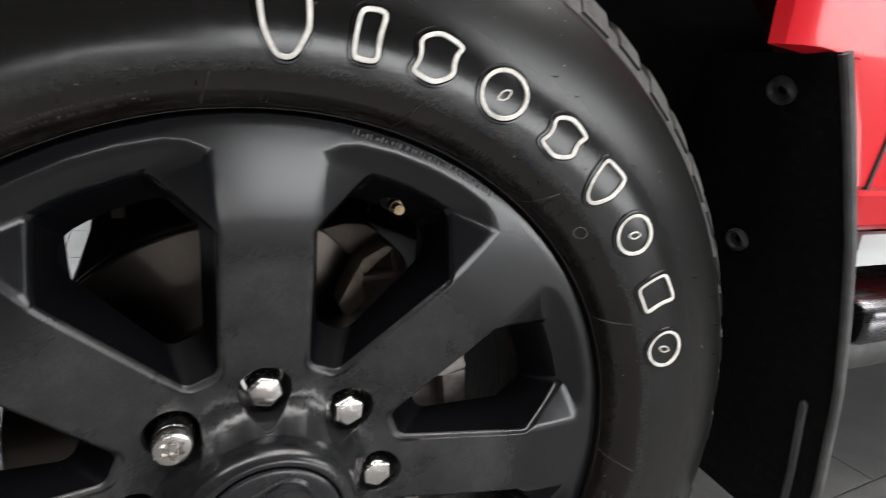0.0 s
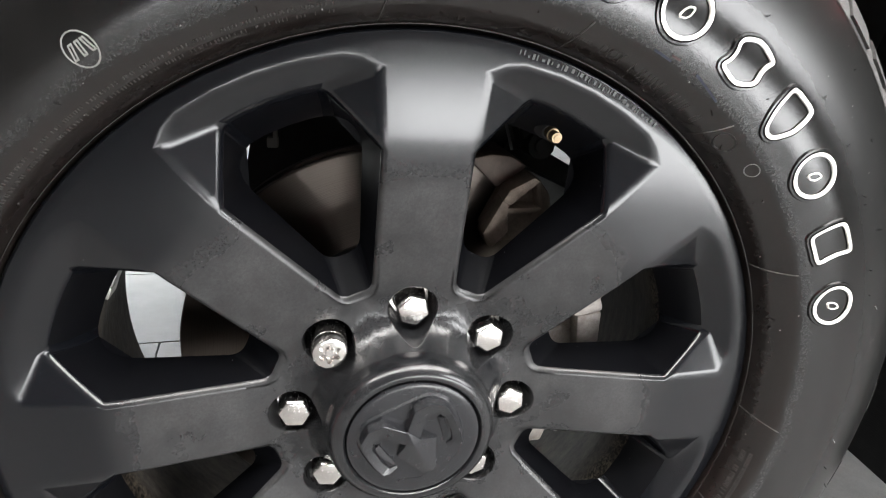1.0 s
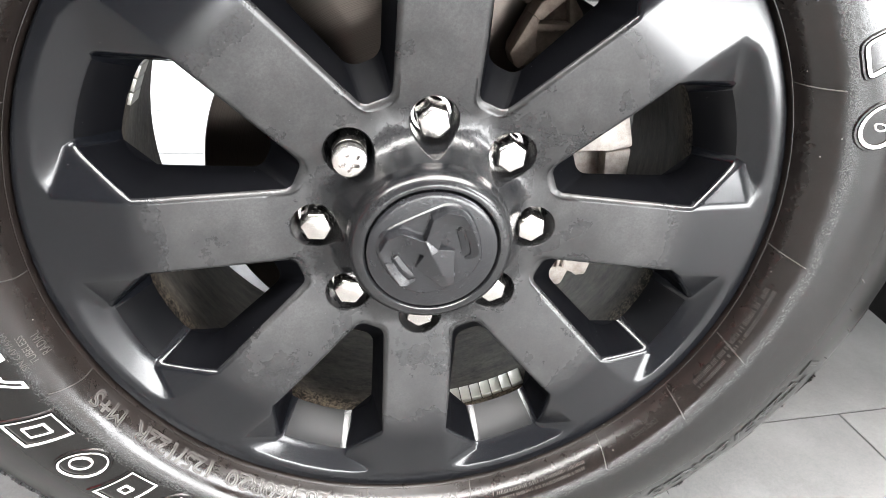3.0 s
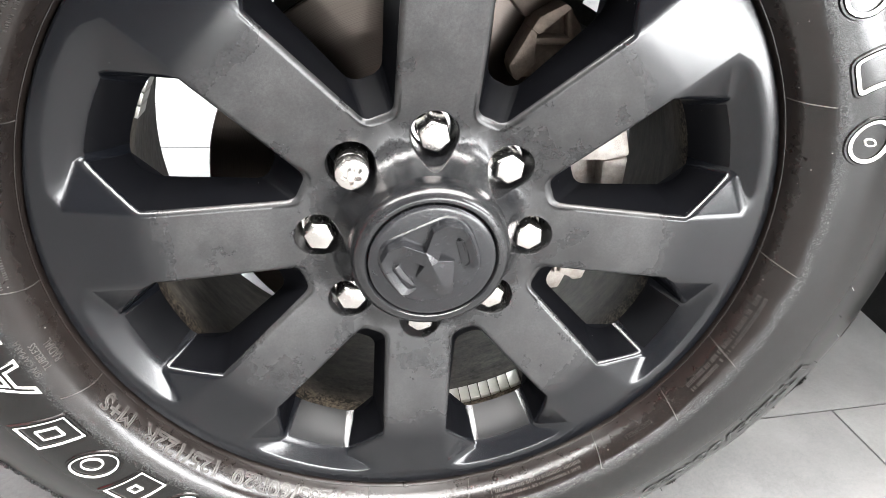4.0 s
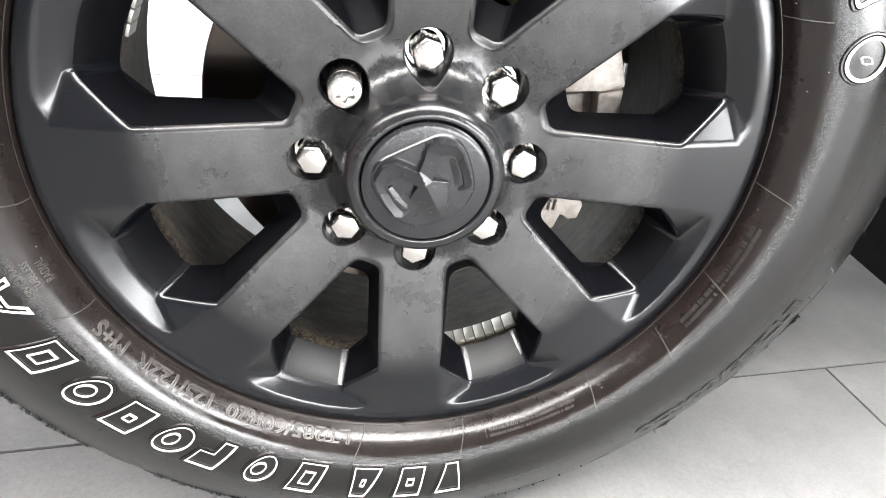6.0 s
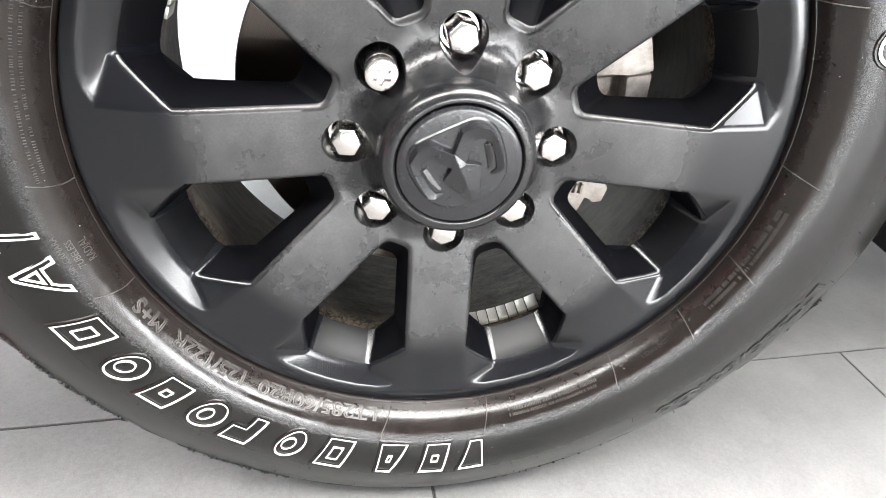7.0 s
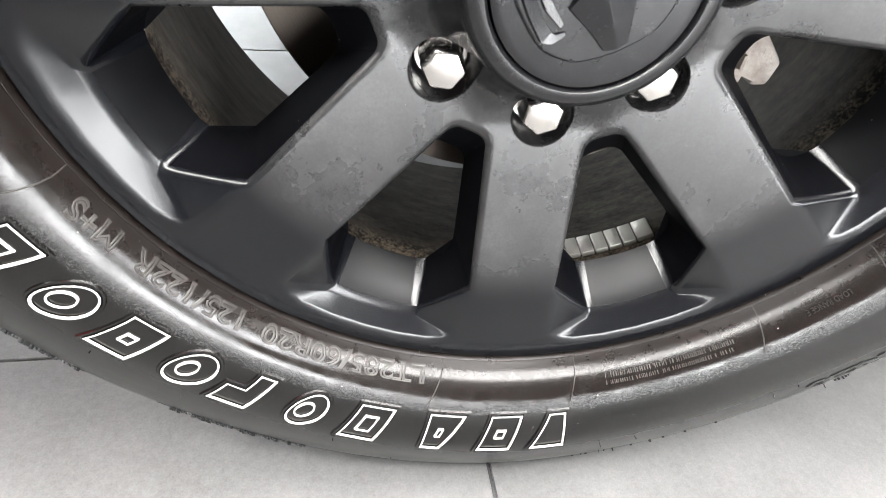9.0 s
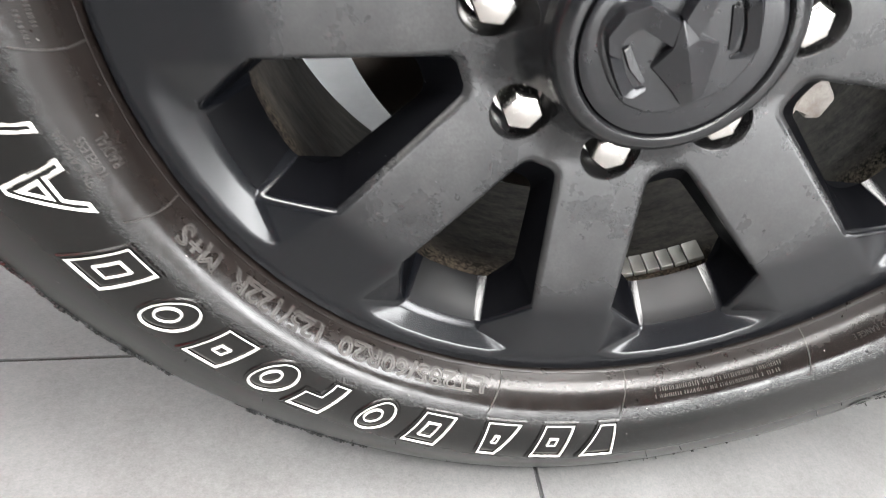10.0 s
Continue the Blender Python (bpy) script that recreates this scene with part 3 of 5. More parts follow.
def build_tread():
    """Shoulder lugs that show round the tyre's edge, and the blocks between."""
    rng = random.Random(4)
    bm = bmesh.new()
    count = 62
    for i in range(count):
        a = 360 * i / count
        wide = 3.9 if i % 2 else 3.4
        low = 0.3925 if i % 2 else 0.3975
        a1 = a + wide + rng.uniform(-0.15, 0.15)
        cuts = [a, (a + a1) / 2 - 0.25, (a + a1) / 2 + 0.25, a1]
        secs = []
        for ang in (a, a + (a1 - a) * 0.34, a + (a1 - a) * 0.67, a1):
            sec = [(low, side_y(low) + 0.004), (low + 0.001, side_y(low) - 0.0018), (0.4065, -0.0215), (0.4145, -0.0115), (0.4205, 0.002), (0.4232, 0.014), (0.4240, 0.032), (0.412, 0.033)]
            ring = []
            for r, y in sec:
                x, z = polar(r, ang + (0.9 if y > 0.01 else 0.0))
                ring.append(bm.verts.new(settle((x, y, z))))
            secs.append(ring)
        for A, B in zip(secs, secs[1:]):
            for j in range(len(A) - 1):
                bm.faces.new((A[j], B[j], B[j + 1], A[j + 1]))
        bm.faces.new(secs[0])
        bm.faces.new(secs[-1][::-1])
        for row, (y0, y1, off) in enumerate(((0.042, 0.078, 1.6), (0.086, 0.122, 3.2), (0.13, 0.165, 0.4))):
            vs = []
            for ang, y in ((a + off, y0), (a + off + 4.3, y0), (a + off + 4.9, y1), (a + off + 0.6, y1)):
                for r in (0.413, 0.4245):
                    x, z = polar(r, ang)
                    vs.append(bm.verts.new(settle((x, y, z))))
            for q in ((1, 3, 5, 7), (0, 1, 3, 2), (2, 3, 5, 4), (4, 5, 7, 6), (6, 7, 1, 0)):
                bm.faces.new([vs[k] for k in q])
    return part("tread", bm, TREAD, WHEEL, "worn grey tread blocks", smooth=25, at=HUB)


build_tread()

def build_fins():
    """Thin ragged fins of rubber on the tyre's shoulder."""
    rng = random.Random(12)
    bm = bmesh.new()
    runs = [(201.8, 217.2, 0.10), (227.2, 262, 0.22), (109.9, 111.4, 0.08), (134.5, 136, 0.1), (116, 116.6, 0.2), (150, 170, 2.2)]
    for a0, a1, gap in runs:
        a = a0
        while a < a1:
            r = 0.3858 + rng.uniform(0, 0.0012)
            w, h = rng.uniform(0.16, 0.42), rng.uniform(0.0052, 0.0075)
            up = rng.uniform(0.0022, 0.0052)
            low = [on_tyre(r, a, -0.001), on_tyre(r, a + w, -0.001), on_tyre(r + h, a + w, -0.001), on_tyre(r + h, a, -0.001)]
            top = [on_tyre(r + 0.0012, a, up * 0.6), on_tyre(r + 0.0012, a + w * 0.8, up * 0.6), on_tyre(r + h, a + w * 0.75, up), on_tyre(r + h, a + w * 0.1, up)]
            L, T = [bm.verts.new(p) for p in low], [bm.verts.new(p) for p in top]
            bm.faces.new(T)
            for i in range(4):
                j = (i + 1) % 4
                bm.faces.new((L[i], L[j], T[j], T[i]))
            a += w + gap * rng.uniform(0.4, 1.6)
    tagged(part("rubber_flash", bm, RUBBER, WHEEL, "ragged black rubber flash on the shoulder", smooth=20, at=HUB), kind="stuff")


build_fins()

# ---- marks on the sidewall ----


def offset_ring(pts, d):
    """Move a closed outline inwards by d."""
    n = len(pts)
    area = sum(pts[i][0] * pts[(i + 1) % n][1] - pts[(i + 1) % n][0] * pts[i][1] for i in range(n))
    sg = 1 if area > 0 else -1
    out = []
    for i in range(n):
        p0, p1, p2 = Vector(pts[i - 1]), Vector(pts[i]), Vector(pts[(i + 1) % n])
        a, b = (p1 - p0).normalized(), (p2 - p1).normalized()
        na, nb = Vector((-a.y, a.x)) * sg, Vector((-b.y, b.x)) * sg
        bis = na + nb
        k = d * 2 / max(bis.length_squared, 0.9)
        out.append(tuple(p1 + bis * k))
    return out


def dense(pts, step):
    out = []
    n = len(pts)
    for i in range(n):
        p, q = Vector(pts[i]), Vector(pts[(i + 1) % n])
        k = max(1, round((q - p).length / step))
        out += [tuple(p + (q - p) * j / k) for j in range(k)]
    return out


def outlined(bm, pts, deg, base, wide=0.0026, lift=0.0015, border=0.0):
    """A raised white outline along a closed shape (metres along and out) laid on the tyre, with a black moulded border."""
    out = dense(pts, 0.003)
    levels = [(out, 0.0, 0), (offset_ring(out, 0.0003), lift, 0), (offset_ring(out, wide - 0.0003), lift, 0), (offset_ring(out, wide), lift * 0.35, 0)]
    if border:
        levels = [(offset_ring(out, -border - 0.0012), -0.0002, 1), (offset_ring(out, -border - 0.0006), lift * 0.8, 1), (offset_ring(out, -0.0006), lift * 0.8, 1), (out, lift * 0.2, 1)] + levels[1:]
    rings = []
    for ring, up, mat in levels:
        rings.append([bm.verts.new(on_tyre(base + q, deg + math.degrees(p / (base + 0.018)), up)) for p, q in ring])
    for (A, B), (r_, u_, mat) in zip(zip(rings, rings[1:]), levels):
        for i in range(len(out)):
            j = (i + 1) % len(out)
            f = bm.faces.new((A[i], A[j], B[j], B[i]))
            f.material_index = mat


def oval(w, h, n=20, lean=0.0, cx=0.0, cy=None):
    cy = h / 2 if cy is None else cy
    return [(cx + w / 2 * math.cos(2 * math.pi * k / n) + lean * h / 2 * math.sin(2 * math.pi * k / n), cy + h / 2 * math.sin(2 * math.pi * k / n)) for k in range(n)]


def slab(w, h, lean=0.0):
    """A leaning four-sided shape."""
    return [(x * w + lean * y * h, y * h) for x, y in ((-0.5, 0.0), (0.5, 0.0), (0.5, 1.0), (-0.5, 1.0))]


def wedge(w, h, lean=0.0):
    return [(-w / 2, 0), (w / 2, 0), (w / 4 + lean * h, h), (-w / 4 + lean * h, h)]


def rounded_shape(pts, times=2):
    """Cut the corners of a closed outline."""
    for _ in range(times):
        out = []
        for i in range(len(pts)):
            p, q = Vector(pts[i]), Vector(pts[(i + 1) % len(pts)])
            d = min(0.25, 0.0032 / max((q - p).length, 1e-6))
            out += [tuple(p.lerp(q, d)), tuple(p.lerp(q, 1 - d))]
        pts = out
    return pts


def emblem_shape(kind, w, h, lean):
    if kind == "shield":
        return [[(x * w + lean * y * h, y * h) for x, y in ((-0.18, 0.0), (0.22, 0.0), (0.5, 0.45), (0.42, 1.0), (-0.5, 0.94), (-0.44, 0.4))]]
    if kind == "wave":
        return [[(x * w + lean * y * h, y * h) for x, y in ((-0.5, 0.1), (0.1, 0.0), (0.5, 0.3), (0.38, 0.62), (0.5, 0.9), (-0.1, 1.0), (-0.5, 0.74), (-0.36, 0.4))]]
    if kind == "bow":
        return [[(x * w + lean * y * h, y * h) for x, y in ((-0.46, 0.0), (0.5, 0.04), (0.40, 0.5), (0.5, 1.0), (-0.42, 0.95), (-0.5, 0.5))]]
    if kind == "oval":
        return [oval(w, h, 22, lean)]
    if kind == "wedge":
        return [wedge(w, h, lean)]
    return [slab(w, h, lean)]


# maker's mark: nine plain outlined shapes; angle, width, height, lowest radius
MAKER = [("shield", 0.8, 0.028, 0.036, 0.2995), ("bow", 8.5, 0.0175, 0.030, 0.304), ("wave", 15.6, 0.029, 0.030, 0.304), ("oval", 24.0, 0.034, 0.030, 0.303),
         ("wave", 33.2, 0.031, 0.029, 0.3045), ("shield", 41.6, 0.027, 0.032, 0.302), ("oval", 50.4, 0.033, 0.030, 0.302), ("bow", 60.4, 0.029, 0.029, 0.3015), ("oval", 69.8, 0.033, 0.030, 0.2985)]
for kind, deg, w, h, base in MAKER:
    bm = bmesh.new()
    for ring in emblem_shape(kind, w, h, 0.0):
        outlined(bm, ring if kind == "oval" else rounded_shape(ring), deg, base, 0.0029, 0.0017, 0.0013)
        if kind == "oval":
            outlined(bm, rounded_shape([(-0.004, 0.010), (0.0035, 0.012), (0.0045, 0.020), (-0.0015, 0.018)], 1), deg, base, 0.0011, 0.0012)
    part("outlined_mark", bm, [WHITE_RUBBER, RUBBER], WHEEL, "white raised outline mark", at=HUB)
# model mark: ten plain leaning shapes
MODEL = [("flare", 172.0, 0.026), ("slab", 179.2, 0.025), ("wedge", 187.6, 0.029), ("block", 197.4, 0.027), ("round", 206.1, 0.025), ("step", 213.8, 0.026),
         ("oval", 221.1, 0.029), ("slab", 228.0, 0.026), ("round", 236.0, 0.028), ("block", 243.4, 0.026)]
for kind, deg, w in MODEL:
    bm = bmesh.new()
    lean, h = 0.22, 0.0365
    if kind == "flare":
        ring = [(x * w + lean * y * h, y * h) for x, y in ((-0.26, 0.0), (0.26, 0.0), (0.5, 1.0), (-0.5, 1.0))]
    elif kind == "step":
        ring = [(x * w + lean * y * h, y * h) for x, y in ((-0.5, 0.0), (0.0, 0.0), (0.0, 0.42), (0.5, 0.42), (0.5, 1.0), (-0.5, 1.0))]
    else:
        ring = emblem_shape({"round": "oval", "block": "slab"}.get(kind, kind), w, h, lean)[0]
    outlined(bm, ring, deg - 0.6, 0.2985, 0.0018, 0.0016, 0.0013)
    if kind in ("oval", "round"):
        k = 0.42 if kind == "oval" else 0.5
        outlined(bm, oval(w * k, h * 0.45, 16, lean, lean * 0.010, h / 2), deg - 0.6, 0.2985, 0.0013)
    elif kind in ("slab", "wedge", "block"):
        tall = 0.0085 if kind != "block" else 0.0160
        outlined(bm, [(x + lean * (h - tall) / 2, y + (h - tall) / 2) for x, y in slab(w * {"slab": 0.30, "wedge": 0.16, "block": 0.40}[kind], tall, lean)], deg - 0.6, 0.2985, 0.0012)
    part("outlined_mark", bm, [WHITE_RUBBER, RUBBER], WHEEL, "white raised leaning outline mark", at=HUB)


def text_mesh(body, size, fill, bevel, shear=0.0, gap=1.0):
    """The built-in font's letters as a bmesh, in metres along and out."""
    cu = bpy.data.curves.new("words", "FONT")
    cu.body, cu.size, cu.fill_mode, cu.bevel_depth, cu.shear, cu.space_character, cu.resolution_u = body, size, fill, bevel, shear, gap, 3
    cu.bevel_resolution = 0
    ob = new("words", cu)
    bpy.context.view_layer.update()
    me = ob.evaluated_get(bpy.context.evaluated_depsgraph_get()).to_mesh()
    bm = bmesh.new()
    bm.from_mesh(me)
    ob.evaluated_get(bpy.context.evaluated_depsgraph_get()).to_mesh_clear()
    bpy.data.objects.remove(ob)
    bpy.data.curves.remove(cu)
    return bm


def letters(body, size, deg0, base, name, material, label="", fill="NONE", bevel=0.0005, shear=0.0, gap=1.0, reach=None, lift=0.0):
    """Raised letters on the sidewall, reading clockwise from deg0; reach: the last angle."""
    bm = text_mesh(body, size, fill, bevel, shear, gap)
    long = [e for e in bm.edges if e.calc_length() > 0.0016]
    bmesh.ops.subdivide_edges(bm, edges=long, cuts=5)
    top = max(v.co.x for v in bm.verts)
    k = 1.0 if reach is None else radians(reach - deg0) * base / top
    for v in bm.verts:
        p, q, up = v.co.x * k, v.co.y, v.co.z
        v.co = on_tyre(base + q, deg0 + math.degrees(p / base), up + lift)
    return part(name, bm, material, WHEEL, label, at=HUB, fix=False)


BAR = make_dark("greyed_mould_edges", (0.032, 0.029, 0.027), 0.4)
letters("A", 0.047, 250.3, 0.2995, "raised_letter", WHITE_RUBBER, "white outlined letter A", bevel=0.0011, shear=0.2, reach=256.6)
letters("T", 0.047, 257.6, 0.2995, "raised_letter", WHITE_RUBBER, "white outlined letter T", bevel=0.0011, shear=0.2, reach=263.3)
letters("LT285/60R20", 0.0092, 191.2, 0.2752, "size_marking", BAR, "raised black size lettering", reach=215.9, bevel=0.00034, lift=0.0002)
letters("125/122R", 0.0092, 218.2, 0.2752, "size_marking", BAR, "raised black load lettering", reach=234.4, bevel=0.00034, lift=0.0002)
letters("M+S", 0.0092, 236.6, 0.2752, "size_marking", BAR, "raised black lettering", reach=243.2, bevel=0.00034, lift=0.0002)
letters("LT285/60R20", 0.0185, 106.6, 0.3540, "size_marking", RUBBER, "raised black size lettering", fill="BOTH", reach=139.5, bevel=0.0006, lift=0.0004)
for i, word in enumerate(("SIN CAMARA", "TUBELESS", "RADIAL")):
    letters(word, 0.0056, 252.6 + 0.3 * i, 0.2905 - 0.0062 * i, "moulded_lettering", BAR, "small moulded lettering", fill="BOTH", bevel=0.0, lift=0.0004)
letters("LOAD RANGE E", 0.0042, 128.8, 0.2800, "moulded_lettering", BEAD, "small moulded lettering", fill="BOTH", bevel=0.0, lift=0.0004)
letters("DOT", 0.0075, 18.2, 0.2800, "moulded_lettering", BEAD, "small moulded lettering", fill="BOTH", bevel=0.0, lift=0.0004)


def ring_mark(deg, base, w, h, material, wide, label):
    bm = bmesh.new()
    outlined(bm, oval(w, h, 20), deg, base, wide, 0.0006)
    part("ring_mark", bm, material, WHEEL, label, at=HUB)


ring_mark(-34.8, 0.2955, 0.0155, 0.018, STAMP, 0.0008, "faded white stamped oval")
for k in range(3):
    bm = bmesh.new()
    outlined(bm, slab(0.0026, 0.0075, (0.35, 0.1, -0.2)[k]), -35.75 + 0.95 * k, 0.3012, 0.0009, 0.0004)
    part("stamp", bm, STAMP, WHEEL, "faded stamped sign in the oval", at=HUB)
ring_mark(39.6, 0.2790, 0.016, 0.0105, BEAD, 0.0009, "moulded oval")
ring_mark(45.3, 0.2835, 0.011, 0.008, STAMP, 0.0005, "moulded oval")


def bars(deg0, deg1, rows, base, material, seed, label, step=0.6, tall=0.0015):
    """Lines of moulded writing too small to read, as short plain bars."""
    rng = random.Random(seed)
    bm = bmesh.new()
    for k in range(rows):
        a = deg0
        while a < deg1:
            w = rng.uniform(0.07, 0.17)
            if rng.random() > 0.16:
                r = base - k * 0.0036
                q = [on_tyre(r, a, 0.0004), on_tyre(r, a + w, 0.0004), on_tyre(r + tall, a + w, 0.0004), on_tyre(r + tall, a, 0.0004)]
                low = [on_tyre(r, a, 0), on_tyre(r, a + w, 0), on_tyre(r + tall, a + w, 0), on_tyre(r + tall, a, 0)]
                t, l = [bm.verts.new(p) for p in q], [bm.verts.new(p) for p in low]
                bm.faces.new(t)
                for i in range(4):
                    j = (i + 1) % 4
                    bm.faces.new((t[i], l[i], l[j], t[j]))
            a += w + rng.uniform(0.10, 0.24) * step / 0.6
    part("small_writing", bm, material, WHEEL, label, at=HUB)


bars(-58, -12, 2, 0.2850, BAR, 1, "two lines of small moulded writing", 1.0)
bars(97, 119.3, 2, 0.2818, BAR, 2, "two lines of small moulded writing", 0.6, 0.0021)
bars(-93, -60, 2, 0.2850, BAR, 3, "two lines of small moulded writing", 1.0)
bars(145, 164, 2, 0.2830, BAR, 4, "lines of small moulded writing", 0.7, 0.0019)
bars(12, 17, 1, 0.2820, BAR, 5, "moulded code")
bars(23, 35, 1, 0.2790, BAR, 6, "moulded code", 1.6, 0.005)


def mould_line(deg, r0=0.2738, r1=0.2925, lean=1.6):
    """A thin raised line left by the mould, out across the bead."""
    bm = bmesh.new()
    pts = []
    for i in range(14):
        k = i / 13
        pts.append(on_tyre(r0 + (r1 - r0) * k, deg + lean * k, 0.0004))
    tube(bm, pts, 0.00042, 6)
    part("mould_line", bm, BAR, WHEEL, at=HUB)


for deg in (-94.6, -113.8, 90.0, 109.0, 123.4, 140.4, 168.0, -171.4, 62.2, 36.5, 14.2, -7.6, -70.0):
    mould_line(deg)


def build_hairs():
    """Vent hairs of the mould, scattered over the sidewall."""
    rng = random.Random(9)
    bm = bmesh.new()
    for i in range(110):
        a, r = rng.uniform(0, 360), rng.choice((rng.uniform(0.277, 0.296), rng.uniform(0.29, 0.40), 0.345, 0.372))
        p = on_tyre(r, a, -0.0002)
        d = Vector((rng.uniform(-1, 1), -1.3, rng.uniform(-1, 1))).normalized()
        ln = rng.uniform(0.001, 0.004)
        tube(bm, [p, p + d * ln], 0.0004, 5)
    tagged(part("vent_hairs", bm, RUBBER, WHEEL, at=HUB), kind="stuff")


build_hairs()


def crayon(name, deg0, deg1, r0, r1, material, label):
    bm = bmesh.new()
    n = 8
    A = [bm.verts.new(on_tyre(r0 + (r1 - r0) * i / n, deg0 + (deg1 - deg0) * i / n, 0.0005)) for i in range(n + 1)]
    B = [bm.verts.new(on_tyre(r0 + 0.0012 + (r1 - r0) * i / n, deg0 + (deg1 - deg0) * i / n, 0.0005)) for i in range(n + 1)]
    for i in range(n):
        bm.faces.new((A[i], A[i + 1], B[i + 1], B[i]))
    part(name, bm, material, WHEEL, label, at=HUB)


crayon("crayon_mark", 23.5, 26.0, 0.2935, 0.2935, BLUE_MARK, "faint blue crayon stroke")
crayon("crayon_mark", 25.6, 26.8, 0.2960, 0.2965, RED_MARK, "faint red crayon stroke")
crayon("crayon_mark", 29.5, 34.0, 0.2960, 0.2930, BLUE_MARK, "faint blue crayon stroke")



def rim_stamp():
    """Worn stamped code on the rim's lip, as short plain bars."""
    rng = random.Random(21)
    bm = bmesh.new()
    a = 10.5
    while a < 33:
        w = rng.uniform(0.12, 0.5)
        r = 0.2645 + rng.uniform(0, 0.0012)
        h = rng.uniform(0.0015, 0.0034)
        vs = [bm.verts.new((*polar(rr, aa)[:1], -0.0231, polar(rr, aa)[1])) for rr, aa in ((r, a), (r, a + w), (r + h, a + w), (r + h, a))]
        bm.faces.new(vs)
        a += w + rng.uniform(0.1, 0.7)
    tagged(part("stamped_code", bm, make_dark("bare_scuffs", (0.05, 0.05, 0.05), 0.5), WHEEL, "worn stamped code", at=HUB), kind="stuff")


rim_stamp()

# ---- cap, nuts, valve, weights ----


def build_cap():
    bm = bmesh.new()
    lathe(bm, [(0.0473, -0.026), (0.0473, -0.0372), (0.0468, -0.0385), (0.0455, -0.0392), (0.0430, -0.0395), (0.0300, -0.0398), (0.0, -0.0400)], 96)
    bmesh.ops.remove_doubles(bm, verts=bm.verts, dist=1e-6)
    return part("centre_cap", bm, CAP, WHEEL, "matt black round hub cap with raised emblem", smooth=40, at=HUB)


def make_cap():
    m = Mat("satin_black_cap", (0.012, 0.012, 0.014), 0.24, 0.0, 0.5)
    m.set("Base Color", m.mix(m.specks(420, 0.05, 0.9), m.mix(m.noise(70, 6, 0.7), (0.008, 0.0084, 0.0098), (0.017, 0.0172, 0.019)), (0.2, 0.2, 0.2)))
    m.set("Roughness", m.ramp(m.noise(160, 5, 0.7), [(0.3, 0.19), (0.7, 0.29)]))
    m.bump(m.noise(900, 3, 0.6), 0.02, 0.0002)
    return m.m


CAP = make_cap()
build_cap()


def build_emblem():
    """Plain facetted relief on a shallow plate: two hooked loops and a long wedge between them."""
    bm = bmesh.new()
    turn = radians(27)

    def at(p, q, y):
        return bm.verts.new((p * math.cos(turn) - q * math.sin(turn), y, p * math.sin(turn) + q * math.cos(turn)))
    half = [(0.0, 0.0335), (0.0250, 0.0330), (0.0345, 0.0240), (0.0370, 0.0125), (0.0358, -0.003), (0.0320, -0.0185), (0.0190, -0.0300), (0.0, -0.0325)]
    plate = half + [(-p, q) for p, q in half[-2:0:-1]]
    plate = rounded_shape(plate, 2)
    lo = [at(p, q, -0.0394) for p, q in plate]
    hi = [at(p * 0.955, q * 0.955, -0.0410) for p, q in plate]
    for i in range(len(plate)):
        j = (i + 1) % len(plate)
        bm.faces.new((lo[i], lo[j], hi[j], hi[i]))
    bm.faces.new(hi)
    floor_y = -0.0407
    for sd in (-1, 1):
        def P(p, q, y):
            return at(sd * p, q, y)

        def strip(outer, inner, tops, ins):
            """Outer wall, sloping top and inner wall from station to station."""
            prev = None
            for (p, q), (a, b), t, u in zip(outer, inner, tops, ins):
                c = Vector((p, q)).lerp(Vector((a, b)), 0.10)
                sec = [P(p, q, floor_y), P(c.x, c.y, t), P(a, b, u), P(a + (p - a) * 0.06, b + (q - b) * 0.06, floor_y)]
                if prev:
                    for k in range(3):
                        bm.faces.new((prev[k], prev[k + 1], sec[k + 1], sec[k]))
                else:
                    bm.faces.new(sec)
                prev = sec
            bm.faces.new(prev[::-1])
        # upper loop
        strip([(0.0002, 0.0165), (0.0110, 0.0292), (0.0223, 0.0300), (0.0318, 0.0230), (0.0334, 0.0135)],
              [(0.0050, 0.0040), (0.0166, 0.0180), (0.0238, 0.0168), (0.0274, 0.0120), (0.0276, 0.0070)],
              (-0.0476, -0.0482, -0.0482, -0.0478, -0.0470), (-0.0468, -0.0452, -0.0446, -0.0446, -0.0446))
        # lower leg, one step down, with its hooked tip
        strip([(0.0334, 0.0120), (0.0332, 0.0020), (0.0315, -0.0115), (0.0268, -0.0148), (0.0196, -0.0146)],
              [(0.0272, 0.0080), (0.0268, -0.0020), (0.0248, -0.0098), (0.0238, -0.0115), (0.0190, -0.0124)],
              (-0.0462, -0.0462, -0.0458, -0.0446, -0.0420), (-0.0432, -0.0430, -0.0426, -0.0424, -0.0416))
        strip([(0.0262, 0.0105), (0.0255, 0.0000), (0.0212, -0.0105)], [(0.0222, 0.0110), (0.0208, 0.0010), (0.0188, -0.0090)],
              (-0.0434, -0.0432, -0.0424), (-0.0420, -0.0420, -0.0416))
        # half of the wedge
        v, fore, nose, end = P(0, 0.0165, -0.0477), P(0, 0.0042, -0.0492), P(0, -0.0165, -0.0482), P(0, -0.0280, -0.0446)
        brow, cheek, jaw, corner = P(0.0062, 0.0042, -0.0474), P(0.0152, -0.0035, -0.0432), P(0.0086, -0.0175, -0.0450), P(0.0056, -0.0272, -0.0432)
        bm.faces.new((v, fore, brow))
        bm.faces.new((fore, cheek, brow))
        bm.faces.new((fore, jaw, cheek))
        bm.faces.new((fore, nose, jaw))
